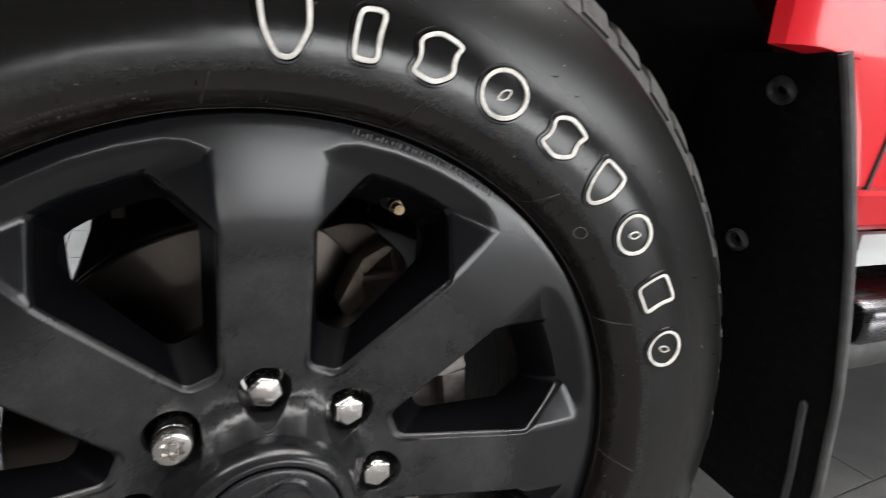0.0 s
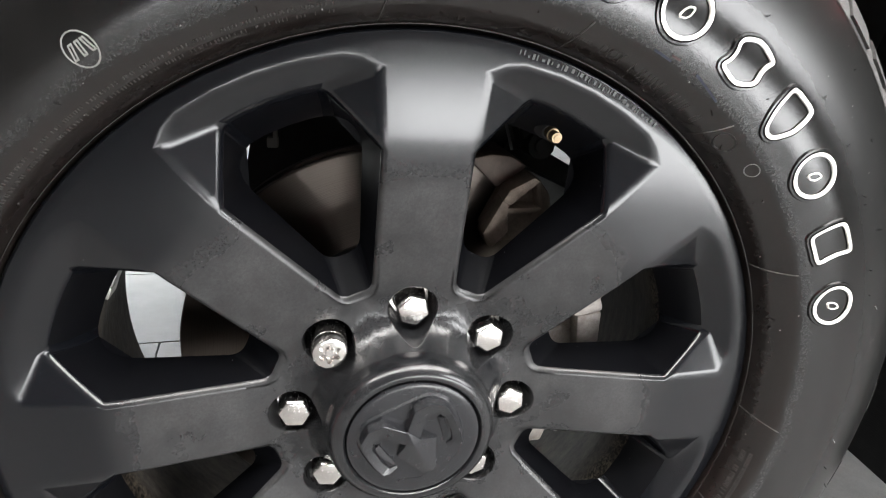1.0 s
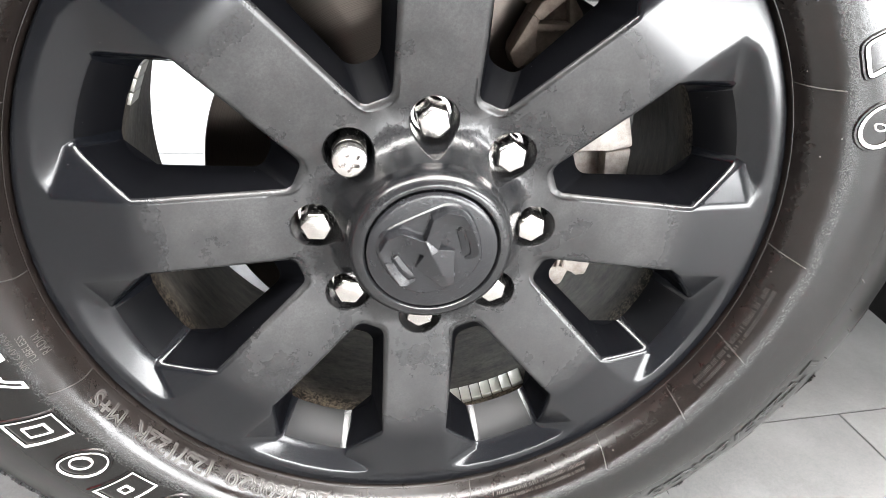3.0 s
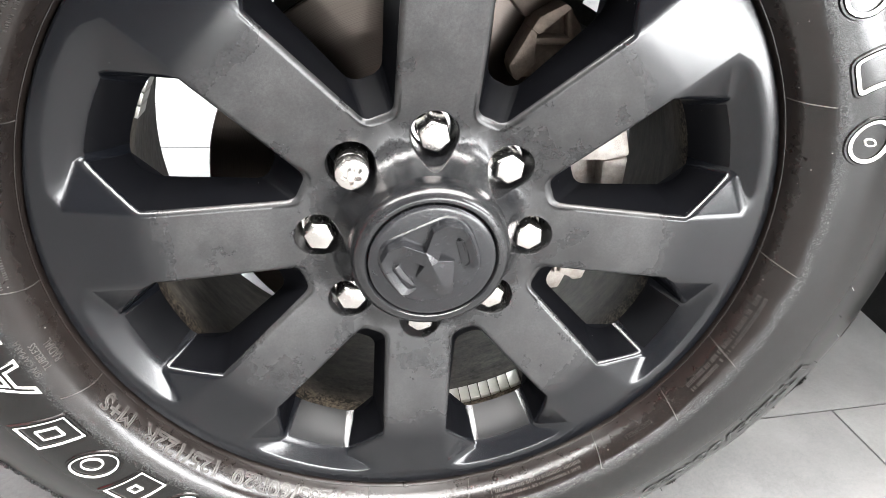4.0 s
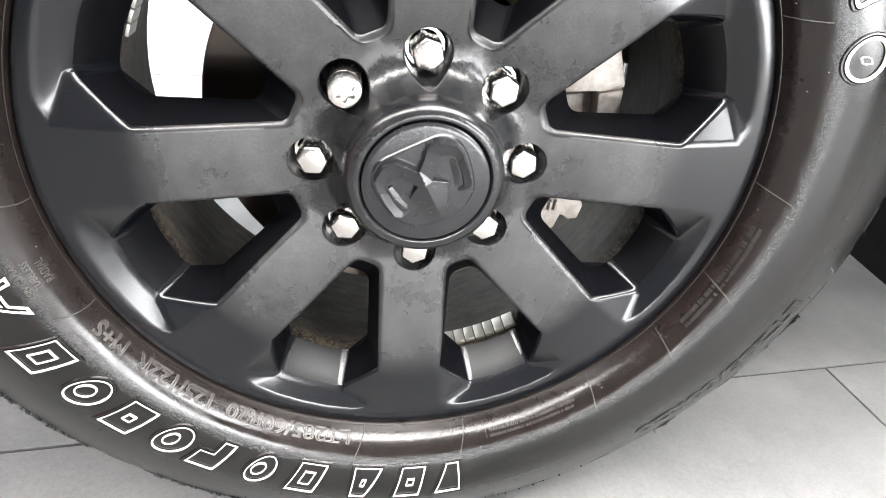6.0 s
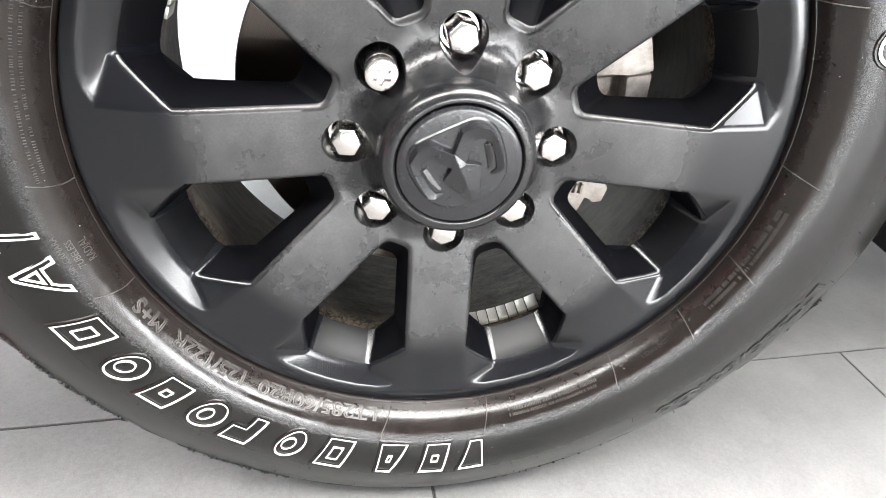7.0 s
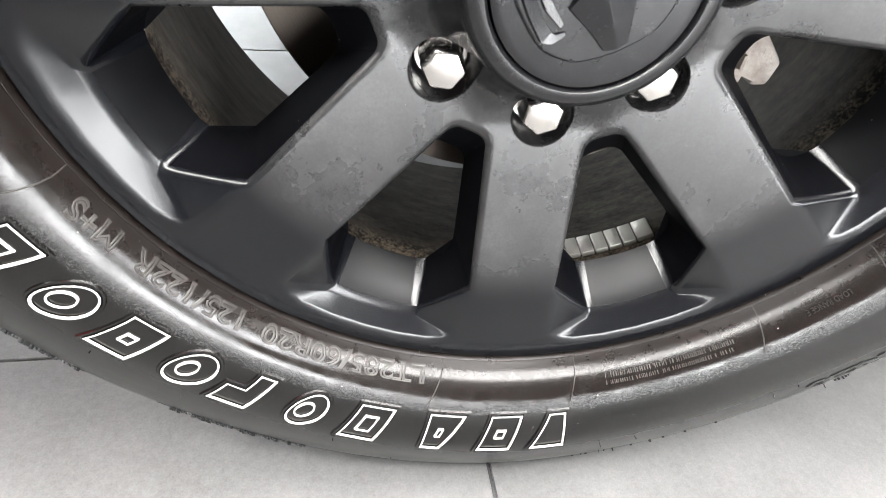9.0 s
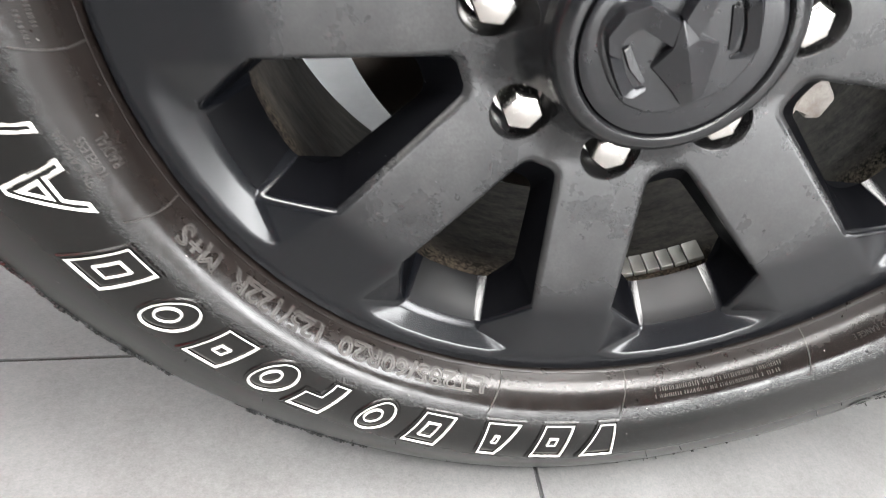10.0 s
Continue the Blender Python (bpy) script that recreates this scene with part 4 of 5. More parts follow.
        bm.faces.new((nose, end, corner, jaw))
        low = [P(0.0062, 0.0050, floor_y), P(0.0158, -0.0034, floor_y), P(0.0092, -0.0178, floor_y), P(0.0058, -0.0278, floor_y), P(0, -0.0286, floor_y)]
        top = [brow, cheek, jaw, corner, end]
        for k in range(4):
            bm.faces.new((top[k], top[k + 1], low[k + 1], low[k]))
    bmesh.ops.remove_doubles(bm, verts=bm.verts, dist=1e-6)
    bmesh.ops.recalc_face_normals(bm, faces=bm.faces)
    sharp = [e for e in bm.edges if len(e.link_faces) == 2 and e.calc_face_angle(0) > radians(8)]
    bmesh.ops.bevel(bm, geom=sharp, offset=0.0003, segments=1, affect="EDGES", profile=0.5)
    part("emblem", bm, CAP, WHEEL, "raised facetted black emblem", smooth=10, at=HUB)


build_emblem()


def build_nut():
    bm = bmesh.new()
    rings = []
    for y, rr, rnd in ((0.029, 0.0127, 0), (0.0045, 0.0127, 0), (-0.0008, 0.0126, 0), (-0.0026, 0.0118, 0), (-0.0034, 0.0108, 0)):
        ring = []
        for k in range(6):
            ang = math.pi / 3 * k + math.pi / 6
            ring.append(bm.verts.new((rr * math.cos(ang), y, rr * math.sin(ang))))
        rings.append(ring)
    for A, B in zip(rings, rings[1:]):
        for k in range(6):
            bm.faces.new((A[k], A[(k + 1) % 6], B[(k + 1) % 6], B[k]))
    tip = bm.verts.new((0, -0.0043, 0))
    for k in range(6):
        bm.faces.new((rings[-1][k], rings[-1][(k + 1) % 6], tip))
    edges = [e for e in bm.edges if len(e.link_faces) == 2]
    bmesh.ops.recalc_face_normals(bm, faces=bm.faces)
    bmesh.ops.bevel(bm, geom=[e for e in edges if e.calc_face_angle(0) > radians(15)], offset=0.0007, segments=2, affect="EDGES", profile=0.5)
    lathe(bm, [(0.0125, 0.021), (0.0148, 0.021), (0.0152, 0.0225), (0.0152, 0.027)], 32)
    return bm


NUT_R = 0.0826
rng_nut = random.Random(3)
nut_mesh = None
for k in range(8):
    x, z = polar(NUT_R, 45 * k)
    place = HUB + Vector((x, 0, z))
    if k == 7:
        continue
    if nut_mesh is None:
        nut = part("lug_nut", build_nut(), CHROME, WHEEL, "chrome hexagonal wheel nut", smooth=22, at=place)
        nut_mesh = nut.data
    else:
        nut = new("lug_nut", nut_mesh)
        nut.parent = WHEEL
        nut.matrix_parent_inverse = WHEEL.matrix_basis.inverted()
        nut.location = place
        tagged(nut, "chrome hexagonal wheel nut")
    nut.rotation_euler = (0, rng_nut.uniform(-0.5, 0.5), 0)


def build_lock_nut():
    bm = bmesh.new()
    lathe(bm, [(0.0122, 0.028), (0.0122, -0.0065), (0.0119, -0.0070), (0.0119, -0.0076), (0.0122, -0.0082), (0.0121, -0.0150), (0.0114, -0.0162), (0.0103, -0.0166)], 48)
    n = 48
    star = [(0.0066 + 0.0016 * math.cos(6 * 2 * math.pi * k / n)) for k in range(n)]
    rings = []
    for rr, y in ((None, -0.0166), (1.0, -0.0166), (0.96, -0.0160), (0.94, -0.0125), (0.45, -0.0125), (0.40, -0.0150)):
        ring = []
        for k in range(n):
            a = 2 * math.pi * k / n
            r = 0.0103 if rr is None else star[k] * rr
            ring.append(bm.verts.new((r * math.sin(a), y, r * math.cos(a))))
        rings.append(ring)
    for A, B in zip(rings, rings[1:]):
        for k in range(n):
            bm.faces.new((A[k], A[(k + 1) % n], B[(k + 1) % n], B[k]))
    bm.faces.new(rings[-1])
    bmesh.ops.remove_doubles(bm, verts=bm.verts, dist=1e-5)
    x, z = polar(NUT_R, -45)
    part("locking_nut", bm, CHROME, WHEEL, "chrome locking nut with star-shaped keyway", smooth=30, at=HUB + Vector((x, 0, z)))


build_lock_nut()


def build_valve():
    bm = bmesh.new()
    tube(bm, [(0, 0.030, 0.006), (0, 0.018, 0.003), (0, 0.012, 0.001)], [0.0085, 0.0085, 0.0055], 20)
    x, z = polar(0.2275, 22.2)
    base = part("valve_stem", bm, UNDER, WHEEL, "black rubber valve stem", at=HUB + Vector((x, -0.007, z)))
    bm = bmesh.new()
    tube(bm, [(0, 0.013, 0.001), (0, 0.006, 0.0), (0, 0.0055, 0.0), (0, -0.001, -0.0005)], [0.0046, 0.0046, 0.0037, 0.0035], 20)
    tube(bm, [(0, -0.0005, -0.0005), (0, -0.0016, -0.0006)], [0.0022, 0.0020], 12)
    part("valve_cap", bm, BRASS, WHEEL, "tarnished brass valve tip", at=HUB + Vector((x, -0.007, z)))


build_valve()

for k in range(8):
    a = 151.2 + 2.72 * k
    bm = bmesh.new()
    box(bm, (0, 0, 0), (0.0096 if k else 0.0118, 0.0185, 0.0046), bevel=0.0007)
    x, z = polar(0.2232, a - (0.3 if not k else 0))
    w = part("balance_weight", bm, ZINC, WHEEL, "grey adhesive balance weight", at=HUB + Vector((x, 0.0385, z)))
    w.rotation_euler = (0, radians(a), 0)
for k in range(5):
    a = -69.9 + 2.72 * k
    bm = bmesh.new()
    box(bm, (0, 0, 0), (0.0096, 0.0185, 0.0046), bevel=0.0007)
    x, z = polar(0.2258, a)
    w = part("balance_weight", bm, ZINC, WHEEL, "grey adhesive balance weight", at=HUB + Vector((x, 0.052, z)))
    w.rotation_euler = (0, radians(a), 0)

# ---- brake and suspension ----


def build_disc():
    bm = bmesh.new()
    lathe(bm, [(0.05, 0.056), (0.085, 0.056), (0.098, 0.058), (0.103, 0.064), (0.105, 0.084), (0.112, 0.0885), (0.174, 0.0885), (0.1772, 0.0890), (0.1785, 0.0905), (0.1785, 0.0985), (0.165, 0.0995), (0.165, 0.108), (0.1785, 0.109), (0.1785, 0.117), (0.1, 0.117)], 128)
    part("brake_disc", bm, DISC, truck_root, "brown worn steel brake disc", smooth=40, at=HUB)


build_disc()


RUST = make_dark("dark_brown_iron", (0.075, 0.055, 0.043), 0.65)


def build_caliper():
    bm = bmesh.new()
    # finger side: a thick plate with a lower step and a slot in it
    prism(bm, [polar(0.126, 56), polar(0.150, 50), polar(0.178, 53), polar(0.1885, 61), polar(0.1870, 75), polar(0.165, 74), polar(0.126, 71)], 0.052, 0.085, 0.004)
    prism(bm, [polar(0.163, 75), polar(0.1868, 75.5), polar(0.1845, 92), polar(0.166, 95)], 0.056, 0.085, 0.003)
    prism(bm, [polar(0.120, 74), polar(0.165, 76), polar(0.168, 96), polar(0.126, 98)], 0.070, 0.086, 0.003)
    prism(bm, [polar(0.124, 74), polar(0.134, 75), polar(0.136, 92), polar(0.126, 94)], 0.058, 0.085, 0.003)
    prism(bm, [polar(0.174, 55), polar(0.186, 58), polar(0.1865, 76), polar(0.184, 94), polar(0.174, 94), polar(0.174, 76)], 0.060, 0.130, 0.003)
    cal = part("brake_caliper", bm, make_casting(), truck_root, "pale rough cast iron brake caliper", smooth=30, at=HUB)
    bm = bmesh.new()
    # bracket: a leg, a slanting top rib and a cross rib round a sunken triangular web
    prism(bm, [(0.064, 0.122), (0.080, 0.157), (0.098, 0.168), (0.107, 0.164), (0.119, 0.150), (0.124, 0.131), (0.112, 0.117), (0.092, 0.111), (0.074, 0.108)], 0.066, 0.084, 0.002)
    prism(bm, [(0.0606, 0.1213), (0.0745, 0.1495), (0.0815, 0.1470), (0.0772, 0.1395), (0.0823, 0.1239), (0.0700, 0.1098), (0.0650, 0.1122)], 0.050, 0.070, 0.0018)
    prism(bm, [(0.0740, 0.1490), (0.0789, 0.1582), (0.0975, 0.1685), (0.1030, 0.1655), (0.0985, 0.1618), (0.0815, 0.1452)], 0.049, 0.070, 0.0018)
    prism(bm, [(0.0775, 0.1432), (0.1068, 0.1442), (0.1076, 0.1392), (0.0778, 0.1376)], 0.050, 0.070, 0.0015)
    prism(bm, [(0.1015, 0.1650), (0.1065, 0.1640), (0.1110, 0.1420), (0.1065, 0.1405)], 0.057, 0.070, 0.0015)
    part("mounting_bracket", bm, CAST, cal, "brown cast bracket with raised ribs", smooth=30, at=HUB)
    bm = bmesh.new()
    prism(bm, [(0.050, 0.1755), (0.069, 0.1800), (0.086, 0.1790), (0.100, 0.1710), (0.090, 0.160), (0.076, 0.1520)], 0.074, 0.135, 0.003)
    prism(bm, [(0.104, 0.160), (0.111, 0.159), (0.122, 0.149), (0.128, 0.138), (0.120, 0.130)], 0.080, 0.135, 0.003)
    part("bracket_arm", bm, RUST, cal, "dark brown cast arm over the disc", smooth=30, at=HUB)
    bm = bmesh.new()
    prism(bm, [polar(0.136, 112), polar(0.160, 108), polar(0.1845, 112), polar(0.188, 117), polar(0.178, 119), polar(0.172, 117), polar(0.160, 118), polar(0.146, 121), polar(0.138, 119)], 0.060, 0.085, 0.003)
    prism(bm, [polar(0.150, 120), polar(0.172, 118), polar(0.177, 124), polar(0.162, 128), polar(0.152, 126)], 0.064, 0.085, 0.003)
    for k in range(3):
        box(bm, (polar(0.150, 117)[0] + 0.0055 * k - 0.004, 0.058, polar(0.150, 117)[1]), (0.0025, 0.008, 0.010), bevel=0.0006)
    box(bm, (polar(0.152, 119.5)[0], 0.060, polar(0.152, 119.5)[1]), (0.022, 0.006, 0.0035), bevel=0.0006)
    part("pad_clip", bm, make_casting(), cal, "pale steel pad clip", smooth=30, at=HUB)


build_caliper()


def build_suspension():
    bm = bmesh.new()
    box(bm, (0, 0, 0), (0.24, 0.03, 0.062), Matrix.Translation((0.162, 0.23, 0.098)) @ Matrix.Rotation(radians(22), 4, "Y"), 0.006)
    part("control_arm", bm, STEEL_DARK, truck_root, "dark steel suspension arm", at=HUB)
    bm = bmesh.new()
    tube(bm, [(0.02, 0.26, 0.36), (0.03, 0.25, 0.20), (0.05, 0.26, 0.10), (0.05, 0.30, 0.0)], 0.03, 20)
    part("damper", bm, UNDER, truck_root, "black damper tube", at=HUB)
    bm = bmesh.new()
    tube(bm, [(0.118, 0.20, 0.36), (0.108, 0.19, 0.26), (0.112, 0.18, 0.20), (0.122, 0.17, 0.165)], 0.006, 10)
    part("brake_hose", bm, UNDER, truck_root, "black rubber brake hose", at=HUB)
    bm = bmesh.new()
    tube(bm, [(0.1595, 0.20, 0.163), (0.1595, 0.235, 0.161)], [0.014, 0.015], 24)
    tube(bm, [(0.1595, 0.197, 0.163), (0.1595, 0.20, 0.163)], [0.0075, 0.008], 20)
    tube(bm, [(0.135, 0.23, 0.225), (0.147, 0.225, 0.19), (0.158, 0.22, 0.165)], [0.010, 0.011, 0.012], 14)
    part("ball_joint", bm, STEEL_DARK, truck_root, "grey ball joint of the upper arm", at=HUB)
    bm = bmesh.new()
    tube(bm, [(0, 0.117, 0), (0, 0.20, 0), (0, 0.9, 0)], [0.09, 0.055, 0.045], 24)
    part("axle", bm, UNDER, truck_root, "black axle tube", at=HUB)
    bm = bmesh.new()
    box(bm, (-0.09, 0.20, 0.235), (0.13, 0.05, 0.10), bevel=0.012)
    box(bm, (0.02, 0.22, 0.255), (0.10, 0.06, 0.12), bevel=0.012)
    part("knuckle", bm, UNDER, truck_root, "black steering knuckle", at=HUB)
    # invented pale piece in place of a bright spot behind the wheel
    bm = bmesh.new()
    box(bm, (-0.1165, 0.334, 0.128), (0.013, 0.012, 0.012), bevel=0.002)
    box(bm, (-0.1135, 0.332, 0.139), (0.005, 0.008, 0.014), bevel=0.0015)
    part("bright_spot_piece", bm, ZINC, truck_root, "small pale metal piece added for a bright spot", at=HUB)


build_suspension()

# ---- truck body round the wheel ----
ARCH = 0.545


FLAP_Y = -0.060   # outer edge of the mud flap, in line with the tyre's sidewall


def flap_x(z):
    """The flap follows the arch, then hangs."""
    steps = [(0.345, 0.400), (0.274, 0.4343), (0.189, 0.4722), (0.119, 0.4956), (0.035, 0.5193), (-0.086, 0.5353), (-0.2, 0.538)]
    for (z0, x0), (z1, x1) in zip(steps, steps[1:]):
        if z >= z1:
            return x0 + (x1 - x0) * (z0 - z) / (z0 - z1)
    return steps[-1][1]


def build_body():
    """Front wing with the wheel opening, lower door sill behind it."""
    bm = bmesh.new()
    prof = [(0.0, 0.012), (0.006, 0.0), (0.02, -0.008), (0.05, -0.010), (0.085, -0.004), (0.12, 0.006)]
    n = 72

    def opening(a):
        return 0.478 / (abs(math.sin(radians(a))) ** 3.5 + abs(math.cos(radians(a))) ** 3.5) ** (1 / 3.5)
    rings = []
    for i in range(n + 1):
        a = -112 + (112 + 27) * i / n
        ring = []
        for d, y in prof:
            x, z = polar(opening(a) + d, a)
            ring.append(bm.verts.new((x, y - 0.012 - 0.075 * min(1.0, max(0.0, (32 - a) / 22)), z)))
        # out to the flat side
        x, z = polar(opening(a) + 0.14, a)
        ring.append(bm.verts.new((x, 0.004, z)))
        k = max(abs(math.sin(radians(a))), abs(math.cos(radians(a))) * 1.15)
        x, z = polar(0.80 / k, a)
        ring.append(bm.verts.new((x, 0.012, z)))
        rings.append(ring)
    for A, B in zip(rings, rings[1:]):
        for j in range(len(A) - 1):
            bm.faces.new((A[j], B[j], B[j + 1], A[j + 1]))
    # return flange of the opening
    inner = []
    for i in range(n + 1):
        a = -112 + (112 + 27) * i / n
        x, z = polar(opening(a), a)
        inner.append(bm.verts.new((x, 0.05, z)))
    for i in range(n):
        bm.faces.new((rings[i][0], rings[i + 1][0], inner[i + 1], inner[i]))
    body = part("body", bm, RED, truck_root, "glossy red front wing with rolled wheel opening", smooth=40, at=HUB)
    # side panel behind the opening: door skin over a folded sill
    bm = bmesh.new()
    sec = [(0.72, -0.020), (0.60, -0.044), (0.44, -0.050), (0.345, -0.050), (0.341, -0.050), (0.336, -0.050), (0.30, -0.050), (0.236, -0.050), (0.232, -0.046), (0.228, -0.050), (0.200, -0.044), (0.193, -0.036), (0.190, 0.0), (0.190, 0.06)]
    cols = []
    for i, x in enumerate((0.0, 0.004, 0.014, 0.030, 0.62, 0.72, 1.0, 1.6, 2.4)):
        col = []
        for z, y in sec:
            first = 0.364 if z > 0.34 else flap_x(z) + 0.009
            col.append(bm.verts.new((first + x if i < 4 else max(first + 0.04 + 0.002 * i, x), y + (0.022, 0.010, 0.003, 0.0)[min(i, 3)], z)))
        cols.append(col)
    for A, B in zip(cols, cols[1:]):
        for j in range(len(sec) - 1):
            bm.faces.new((A[j], B[j], B[j + 1], A[j + 1]))
    part("side_panel", bm, RED, truck_root, "glossy red body side with folded sill", smooth=30, at=HUB)
    bm = bmesh.new()
    box(bm, (0, 0, 0), (0.003, 0.004, 0.30), Matrix.Translation((0.522, -0.0505, 0.38)) @ Matrix.Rotation(radians(12), 4, "Y"))
    part("panel_gap", bm, UNDER, body, "dark shut line", at=HUB)
    # bonnet and cab above, out of view, which shade the wheel
    bm = bmesh.new()
    box(bm, (0.2, 0.92, 0.72), (3.2, 1.75, 0.16), bevel=0.05)
    part("upper_body", bm, RED, truck_root, "glossy red upper body", at=HUB)


build_body()


def build_liner():
    bm = bmesh.new()
    n = 60
    rings = []
    for i in range(n + 1):
        a = -105 + 190 * i / n
        bumpy = 0.004 * math.sin(i * 0.9)
        rings.append([bm.verts.new((*polar(ARCH + 0.012 + bumpy, a)[:1], y, polar(ARCH + 0.012 + bumpy, a)[1])) for y in (0.03, 0.12, 0.22, 0.34)])
    for A, B in zip(rings, rings[1:]):
        for j in range(3):
            bm.faces.new((A[j], B[j], B[j + 1], A[j + 1]))
    part("arch_liner", bm, UNDER, truck_root, "black wheel arch liner", at=HUB)


build_liner()


def build_inner_wing():
    """Dark sheet between wheel house and engine bay; daylight shows under it."""
    bm = bmesh.new()
    prism(bm, [(-0.62, 0.128), (-0.138, 0.128), (-0.142, 0.105), (-0.168, 0.05), (-0.165, 0.0), (0.06, -0.02), (0.15, 0.06), (0.205, 0.100), (0.224, 0.126), (0.227, 0.142), (0.310, 0.142), (0.45, 0.02), (0.62, 0.02), (0.62, 0.62), (-0.62, 0.62)], 0.345, 0.36, 0.004)
    part("inner_wing", bm, UNDER, truck_root, "black inner wing sheet", at=HUB)
    bm = bmesh.new()
    prism(bm, [(0.10, 0.02), (0.175, 0.148), (0.229, 0.1245), (0.310, 0.086), (0.310, -0.05), (0.15, -0.02)], 0.333, 0.341, 0.002)
    part("dust_shield", bm, STEEL_DARK, truck_root, "dark grey steel dust shield", at=HUB)
    # unseen blocks, added to keep the back light off barrel and floor
    bm = bmesh.new()
    box(bm, (0.1, 1.0, 0.36), (2.6, 0.9, 0.50), bevel=0.03)
    box(bm, (1.9, 0.95, 0.26), (2.2, 1.6, 0.16), bevel=0.03)
    box(bm, (1.5, 0.65, -0.02), (2.0, 0.2, 0.36), bevel=0.04)
    part("underbody_blocker", bm, UNDER, truck_root, "unseen black blocks added to shade the floor under the truck", at=HUB)


build_inner_wing()


def build_flap():
    bm = bmesh.new()
    rows = []
    zs = [0.338 - 0.0246 * i for i in range(21)]

    def low(y):
        return 0.05 * (y - 0.02)
    for n, z in enumerate(zs):
        y_in = 0.16 if z < 0.2 else 0.16 - 0.09 * (z - 0.2) / 0.138
        ring = []
        for thick, ys in ((0.0, (FLAP_Y, FLAP_Y + 0.002, 0.0, 0.06, y_in)), (0.007, (y_in, 0.06, 0.0, FLAP_Y + 0.002, FLAP_Y))):
            for y in ys:
                drop = low(y) if n == len(zs) - 1 else 0.0
                ring.append(bm.verts.new((flap_x(z) + thick + (0.001 if y == FLAP_Y and not thick else 0.0), y, z + drop)))
        rows.append(ring)
    for A, B in zip(rows, rows[1:]):
        for j in range(10):
            bm.faces.new((A[j], A[(j + 1) % 10], B[(j + 1) % 10], B[j]))
    bm.faces.new(rows[0])
    bm.faces.new(rows[-1][::-1])
    flap = part("mud_flap", bm, FLAP, truck_root, "black moulded plastic mud flap with fine ribs", smooth=40, at=HUB)
    # worn outer edge bead
    bm = bmesh.new()
    tube(bm, [(flap_x(z) + 0.003, FLAP_Y - 0.001, z) for z in zs], 0.0048, 10)
    part("edge_bead", bm, make_dark("scuffed_plastic", (0.06, 0.06, 0.06), 0.6), flap, "scuffed grey edge", at=HUB)
    for y, z in ((-0.0085, 0.3098), (0.0535, 0.1600)):
        bm = bmesh.new()
        x = flap_x(z)
        m = Matrix.Translation((x, y, z)) @ Matrix.Rotation(-math.atan2(z, x), 4, "Y") @ Matrix.Rotation(radians(90), 4, "Z")
        lathe(bm, [(0.0, -0.002), (0.0040, -0.002), (0.0045, 0.002), (0.0080, 0.0025), (0.0090, 0.0062), (0.0112, 0.0066), (0.0122, 0.0035), (0.0122, -0.002)], 24)
        bmesh.ops.transform(bm, matrix=m, verts=bm.verts)
        part("screw", bm, SCREW, flap, "black screw in a recessed washer", at=HUB)
    bm = bmesh.new()
    tube(bm, [(flap_x(z) - 0.003, -0.034, z) for z in (0.014, 0.010, -0.03, -0.07, -0.11, -0.14)], [0.002, 0.0042, 0.0042, 0.0042, 0.0042, 0.0036], 8)
    part("rib", bm, SCREW, flap, "vertical stiffening rib", at=HUB)


SCREW = make_dark("greyed_black_plastic", (0.03, 0.03, 0.03), 0.5)
build_flap()


def build_step():
    """Flat side step under the sill: a polished top plate that mirrors the red sill, and a dark tube below."""
    bm = bmesh.new()
    rings = []
    n = 28
    for i, x in enumerate((0.545, 0.548, 0.554, 0.66, 1.2, 2.2)):
        k = (0.86, 0.95, 1, 1, 1, 1)[i]
        ring = []
        for j in range(n):
            a = 2 * math.pi * j / n
            c, d = math.cos(a), math.sin(a)
            ring.append(bm.verts.new((x, 0.004 + 0.062 * k * math.copysign(abs(c) ** 0.55, c), 0.100 + 0.028 * k * math.copysign(abs(d) ** 0.7, d))))
        rings.append(ring)
    for A, B in zip(rings, rings[1:]):
        for j in range(n):
            bm.faces.new((A[j], A[(j + 1) % n], B[(j + 1) % n], B[j]))
    bm.faces.new(rings[0])
    step = part("side_step", bm, make_step_metal(), truck_root, "polished steel side step", at=HUB)
    bm = bmesh.new()
    tube(bm, [(0.56, 0.03, 0.040), (0.57, 0.025, 0.040), (2.2, 0.025, 0.040)], [0.030, 0.034, 0.034], 20)
    part("lower_tube", bm, STEEL_DARK, step, "dark tube under the step", at=HUB)
    # pale block added for the bright patch between sill and step
    bm = bmesh.new()
    box(bm, (0.575, -0.020, 0.168), (0.055, 0.012, 0.034), bevel=0.003)
    part("bright_gap_fill", bm, make_paint("pale_gap_fill", (0.62, 0.64, 0.64)), step, "pale grey block standing in for the bright gap above the step", at=HUB)
    bm = bmesh.new()
    box(bm, (0.86, 0.09, 0.13), (0.05, 0.09, 0.10), bevel=0.006)
    part("step_bracket", bm, UNDER, step, "black step bracket", at=HUB)
    bm = bmesh.new()
    box(bm, (1.4, 0.30, 0.12), (2.0, 0.08, 0.14), bevel=0.01)
    part("frame_rail", bm, UNDER, truck_root, "black chassis rail", at=HUB)


build_step()

# ---- room ----


def slab_thing(name, c, s, material, label, category):
    bm = bmesh.new()
    box(bm, c, s)
    return tagged(part(name, bm, material), label, category, kind="structure")


slab_thing("ceiling", (0, (ROOM_Y0 + ROOM_Y1) / 2, ROOM_H + 0.1), (2 * ROOM_X + 0.4, ROOM_Y1 - ROOM_Y0 + 0.4, 0.2), CEIL_PAINT, "plain grey painted ceiling", "ceiling")
bm = bmesh.new()
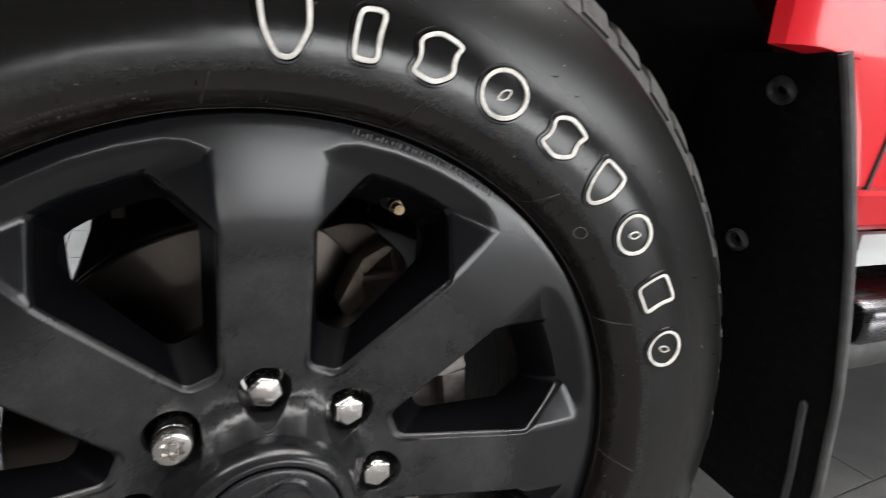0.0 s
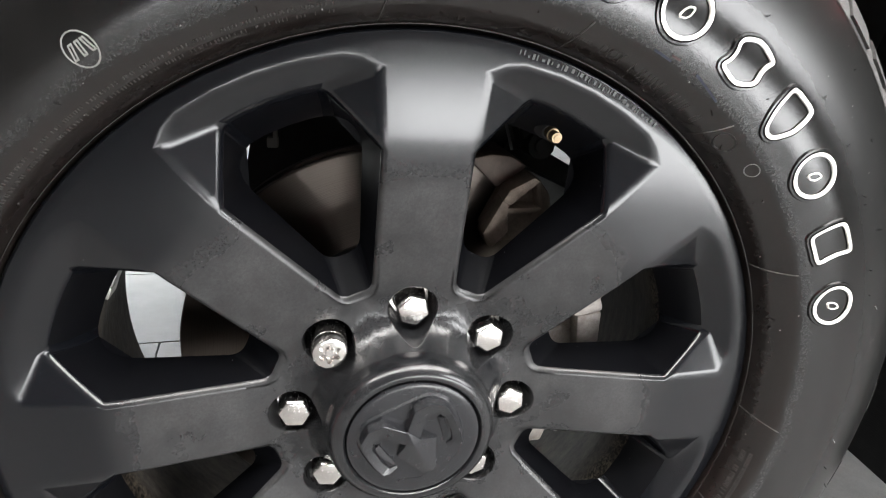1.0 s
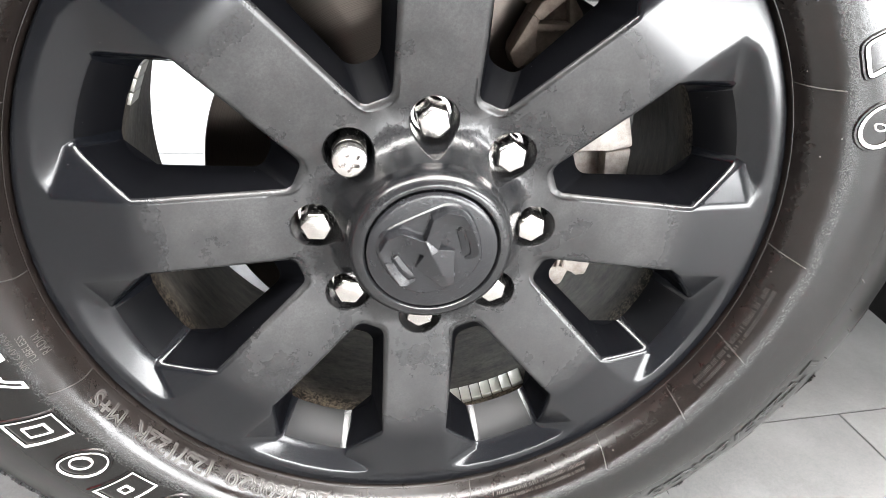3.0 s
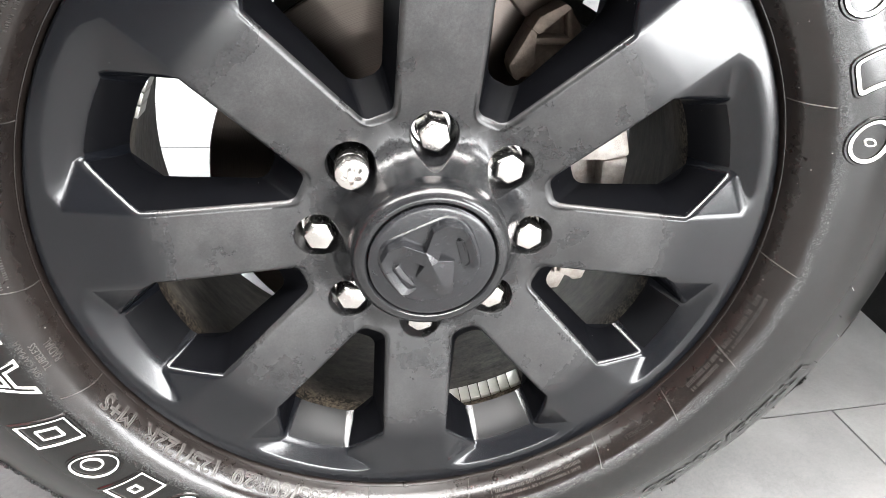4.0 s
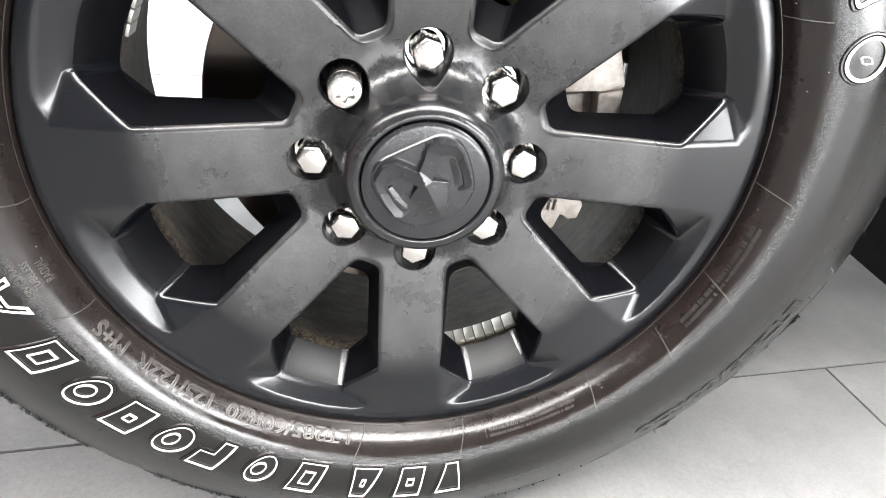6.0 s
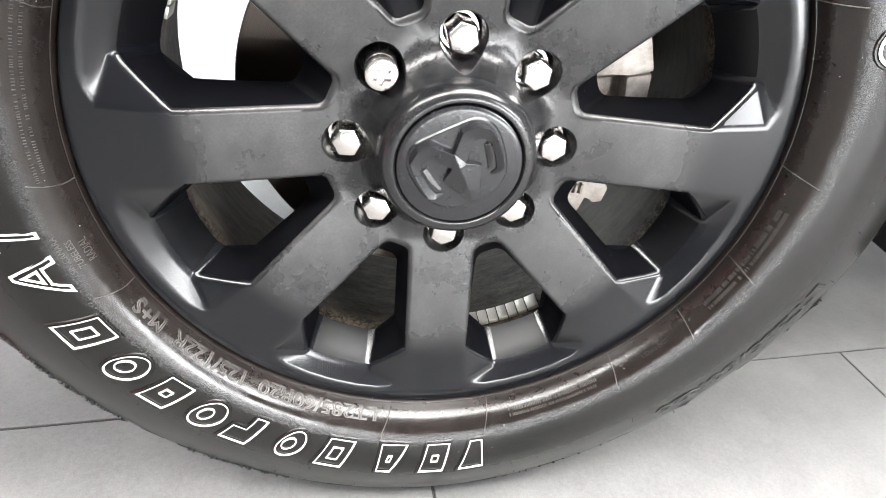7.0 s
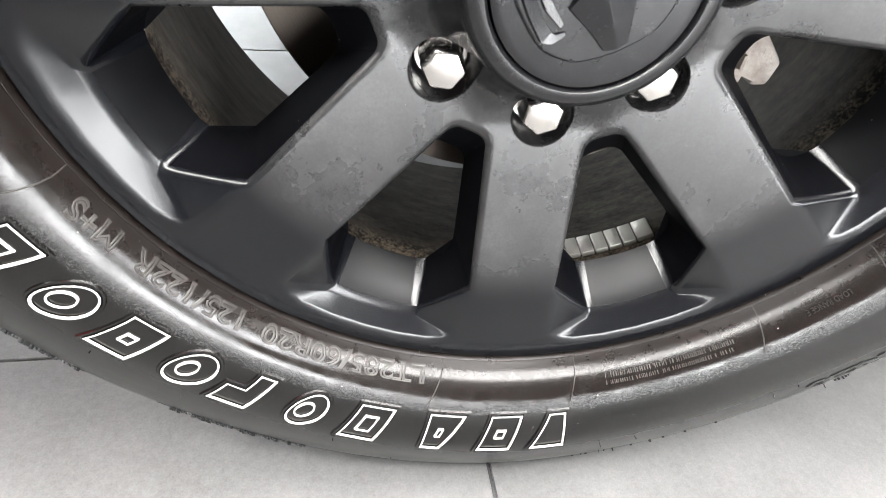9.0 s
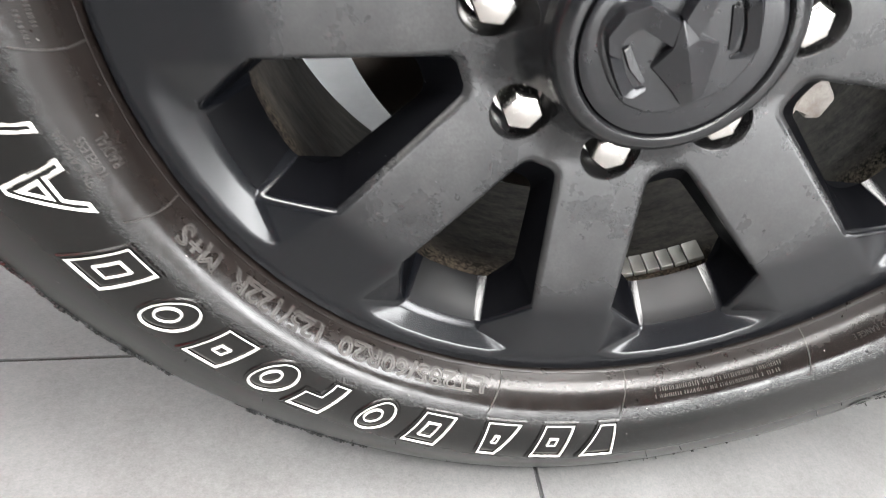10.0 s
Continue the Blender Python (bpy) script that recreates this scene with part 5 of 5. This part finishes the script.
# south wall: solid round the three added openings
xs = sorted({-ROOM_X, ROOM_X} | {x for o in OPENINGS for x in o[:2]})
for x0, x1 in zip(xs, xs[1:]):
    z = 0.0
    for a, b, z0, z1, power in sorted(OPENINGS, key=lambda o: o[2]):
        if a <= x0 and x1 <= b:
            box(bm, ((x0 + x1) / 2, ROOM_Y0 - 0.1, (z + z0) / 2), (x1 - x0, 0.2, z0 - z))
            z = z1
    box(bm, ((x0 + x1) / 2, ROOM_Y0 - 0.1, (z + ROOM_H) / 2), (x1 - x0, 0.2, ROOM_H - z))
WALL_S = tagged(part("wall_south", bm, WALL_PAINT), "grey wall with low and high windows added for highlights", "wall", kind="structure")
for x0, x1, z0, z1, power in OPENINGS:
    bm = bmesh.new()
    for cx, cz, sx, sz in ((x0 + 0.02, (z0 + z1) / 2, 0.04, z1 - z0), (x1 - 0.02, (z0 + z1) / 2, 0.04, z1 - z0), ((x0 + x1) / 2, z0 + 0.02, x1 - x0 - 0.08, 0.04), ((x0 + x1) / 2, z1 - 0.02, x1 - x0 - 0.08, 0.04)):
        box(bm, (cx, ROOM_Y0 - 0.1, cz), (sx, 0.12, sz), bevel=0.003)
    part("window_frame", bm, FRAME_PAINT, WALL_S)
    bm = bmesh.new()
    box(bm, ((x0 + x1) / 2, ROOM_Y0 - 0.1, (z0 + z1) / 2), (x1 - x0 - 0.08, 0.01, z1 - z0 - 0.08))
    g = part("pane", bm, GLASS, WALL_S)
    g.visible_shadow = False
slab_thing("wall_west", (-ROOM_X - 0.1, 0.5, ROOM_H / 2), (0.2, 9.4, ROOM_H), WALL_PAINT, "plain grey painted wall", "wall")
slab_thing("wall_east", (ROOM_X + 0.1, 0.5, ROOM_H / 2), (0.2, 9.4, ROOM_H), WALL_PAINT, "plain grey painted wall", "wall")
# glazed wall behind the truck: low kerb, head, posts, panes
bm = bmesh.new()
box(bm, (0, ROOM_Y1 + 0.1, 0.05), (2 * ROOM_X, 0.2, 0.1))
box(bm, (0, ROOM_Y1 + 0.1, ROOM_H - 0.2), (2 * ROOM_X, 0.2, 0.4))
WALL_N = tagged(part("wall_north", bm, WALL_PAINT), "grey wall with floor-high shop glazing", "wall", kind="structure")
for i in range(7):
    bm = bmesh.new()
    box(bm, (-ROOM_X + 0.05 + i * (2 * ROOM_X - 0.1) / 6, ROOM_Y1 + 0.1, 1.55), (0.08, 0.12, 2.9), bevel=0.004)
    part("window_post", bm, FRAME_PAINT, WALL_N)
for i in range(6):
    bm = bmesh.new()
    box(bm, (-ROOM_X + 0.05 + (i + 0.5) * (2 * ROOM_X - 0.1) / 6, ROOM_Y1 + 0.1, 1.55), ((2 * ROOM_X - 0.1) / 6 - 0.08, 0.01, 2.9))
    g = part("pane", bm, GLASS, WALL_N)
    g.visible_shadow = False
bm = bmesh.new()
box(bm, (0, 0, -0.3), (400, 400, 0.2))
tagged(part("ground", bm, make_dark("outdoor_paving", (0.3, 0.3, 0.29), 0.8)), "pale paved ground outside", "ground", kind="structure")

lamp0 = None
for px_, py_ in PANELS:
    if lamp0 is None:
        lamp0 = tagged(new("ceiling_light"), "broad square white ceiling lamp panel, lit", "lamp", "ceiling lamps")
        bm = bmesh.new()
        box(bm, (0, 0, -0.025), (1.56, 0.86, 0.05), bevel=0.004)
        part("frame", bm, WALL_PAINT, lamp0)
        bm = bmesh.new()
        box(bm, (0, 0, -0.052), (1.5, 0.8, 0.006))
        part("diffuser", bm, DIFFUSER, lamp0)
        lamp0.location = (px_, py_, ROOM_H)
    else:
        copy_thing(lamp0, pose(px_, py_, ROOM_H))

# ---- floor tiles ----


def build_tiles():
    bm = bmesh.new()
    box(bm, (0, 0, -0.004), (TILE_L - JOINT, TILE_D - JOINT, 0.008), bevel=0.0008)
    me = bpy.data.meshes.new("tile")
    bm.to_mesh(me)
    bm.free()
    me.materials.append(TILE)
    rest = bmesh.new()
    row_y, joint_s = 0.1125, 0.0095
    for j in range(-12, 17):
        for i in range(-10, 11):
            # rows are laid with a quarter of a tile's offset
            s = joint_s + TILE_L * (i + 0.5) + (0.75 * TILE_L * (j + 1)) % TILE_L
            d = row_y + TILE_D * (j + 0.5)
            p = rot @ Vector((s, d, 0))
            if abs(p.x) > ROOM_X - 0.16 or not ROOM_Y0 < p.y < ROOM_Y1:
                continue
            if abs(p.x) < 3.0 and -1.2 < p.y < 3.2:
                ob = new("tile", me)
                ob.matrix_basis = Matrix.Translation(p) @ rot
                ob.parent = FLOOR
            else:
                box(rest, (0, 0, -0.004), (TILE_L - JOINT, TILE_D - JOINT, 0.008), Matrix.Translation(p) @ rot)
    tagged(part("far_tiles", rest, TILE, FLOOR), kind="stuff")


build_tiles()
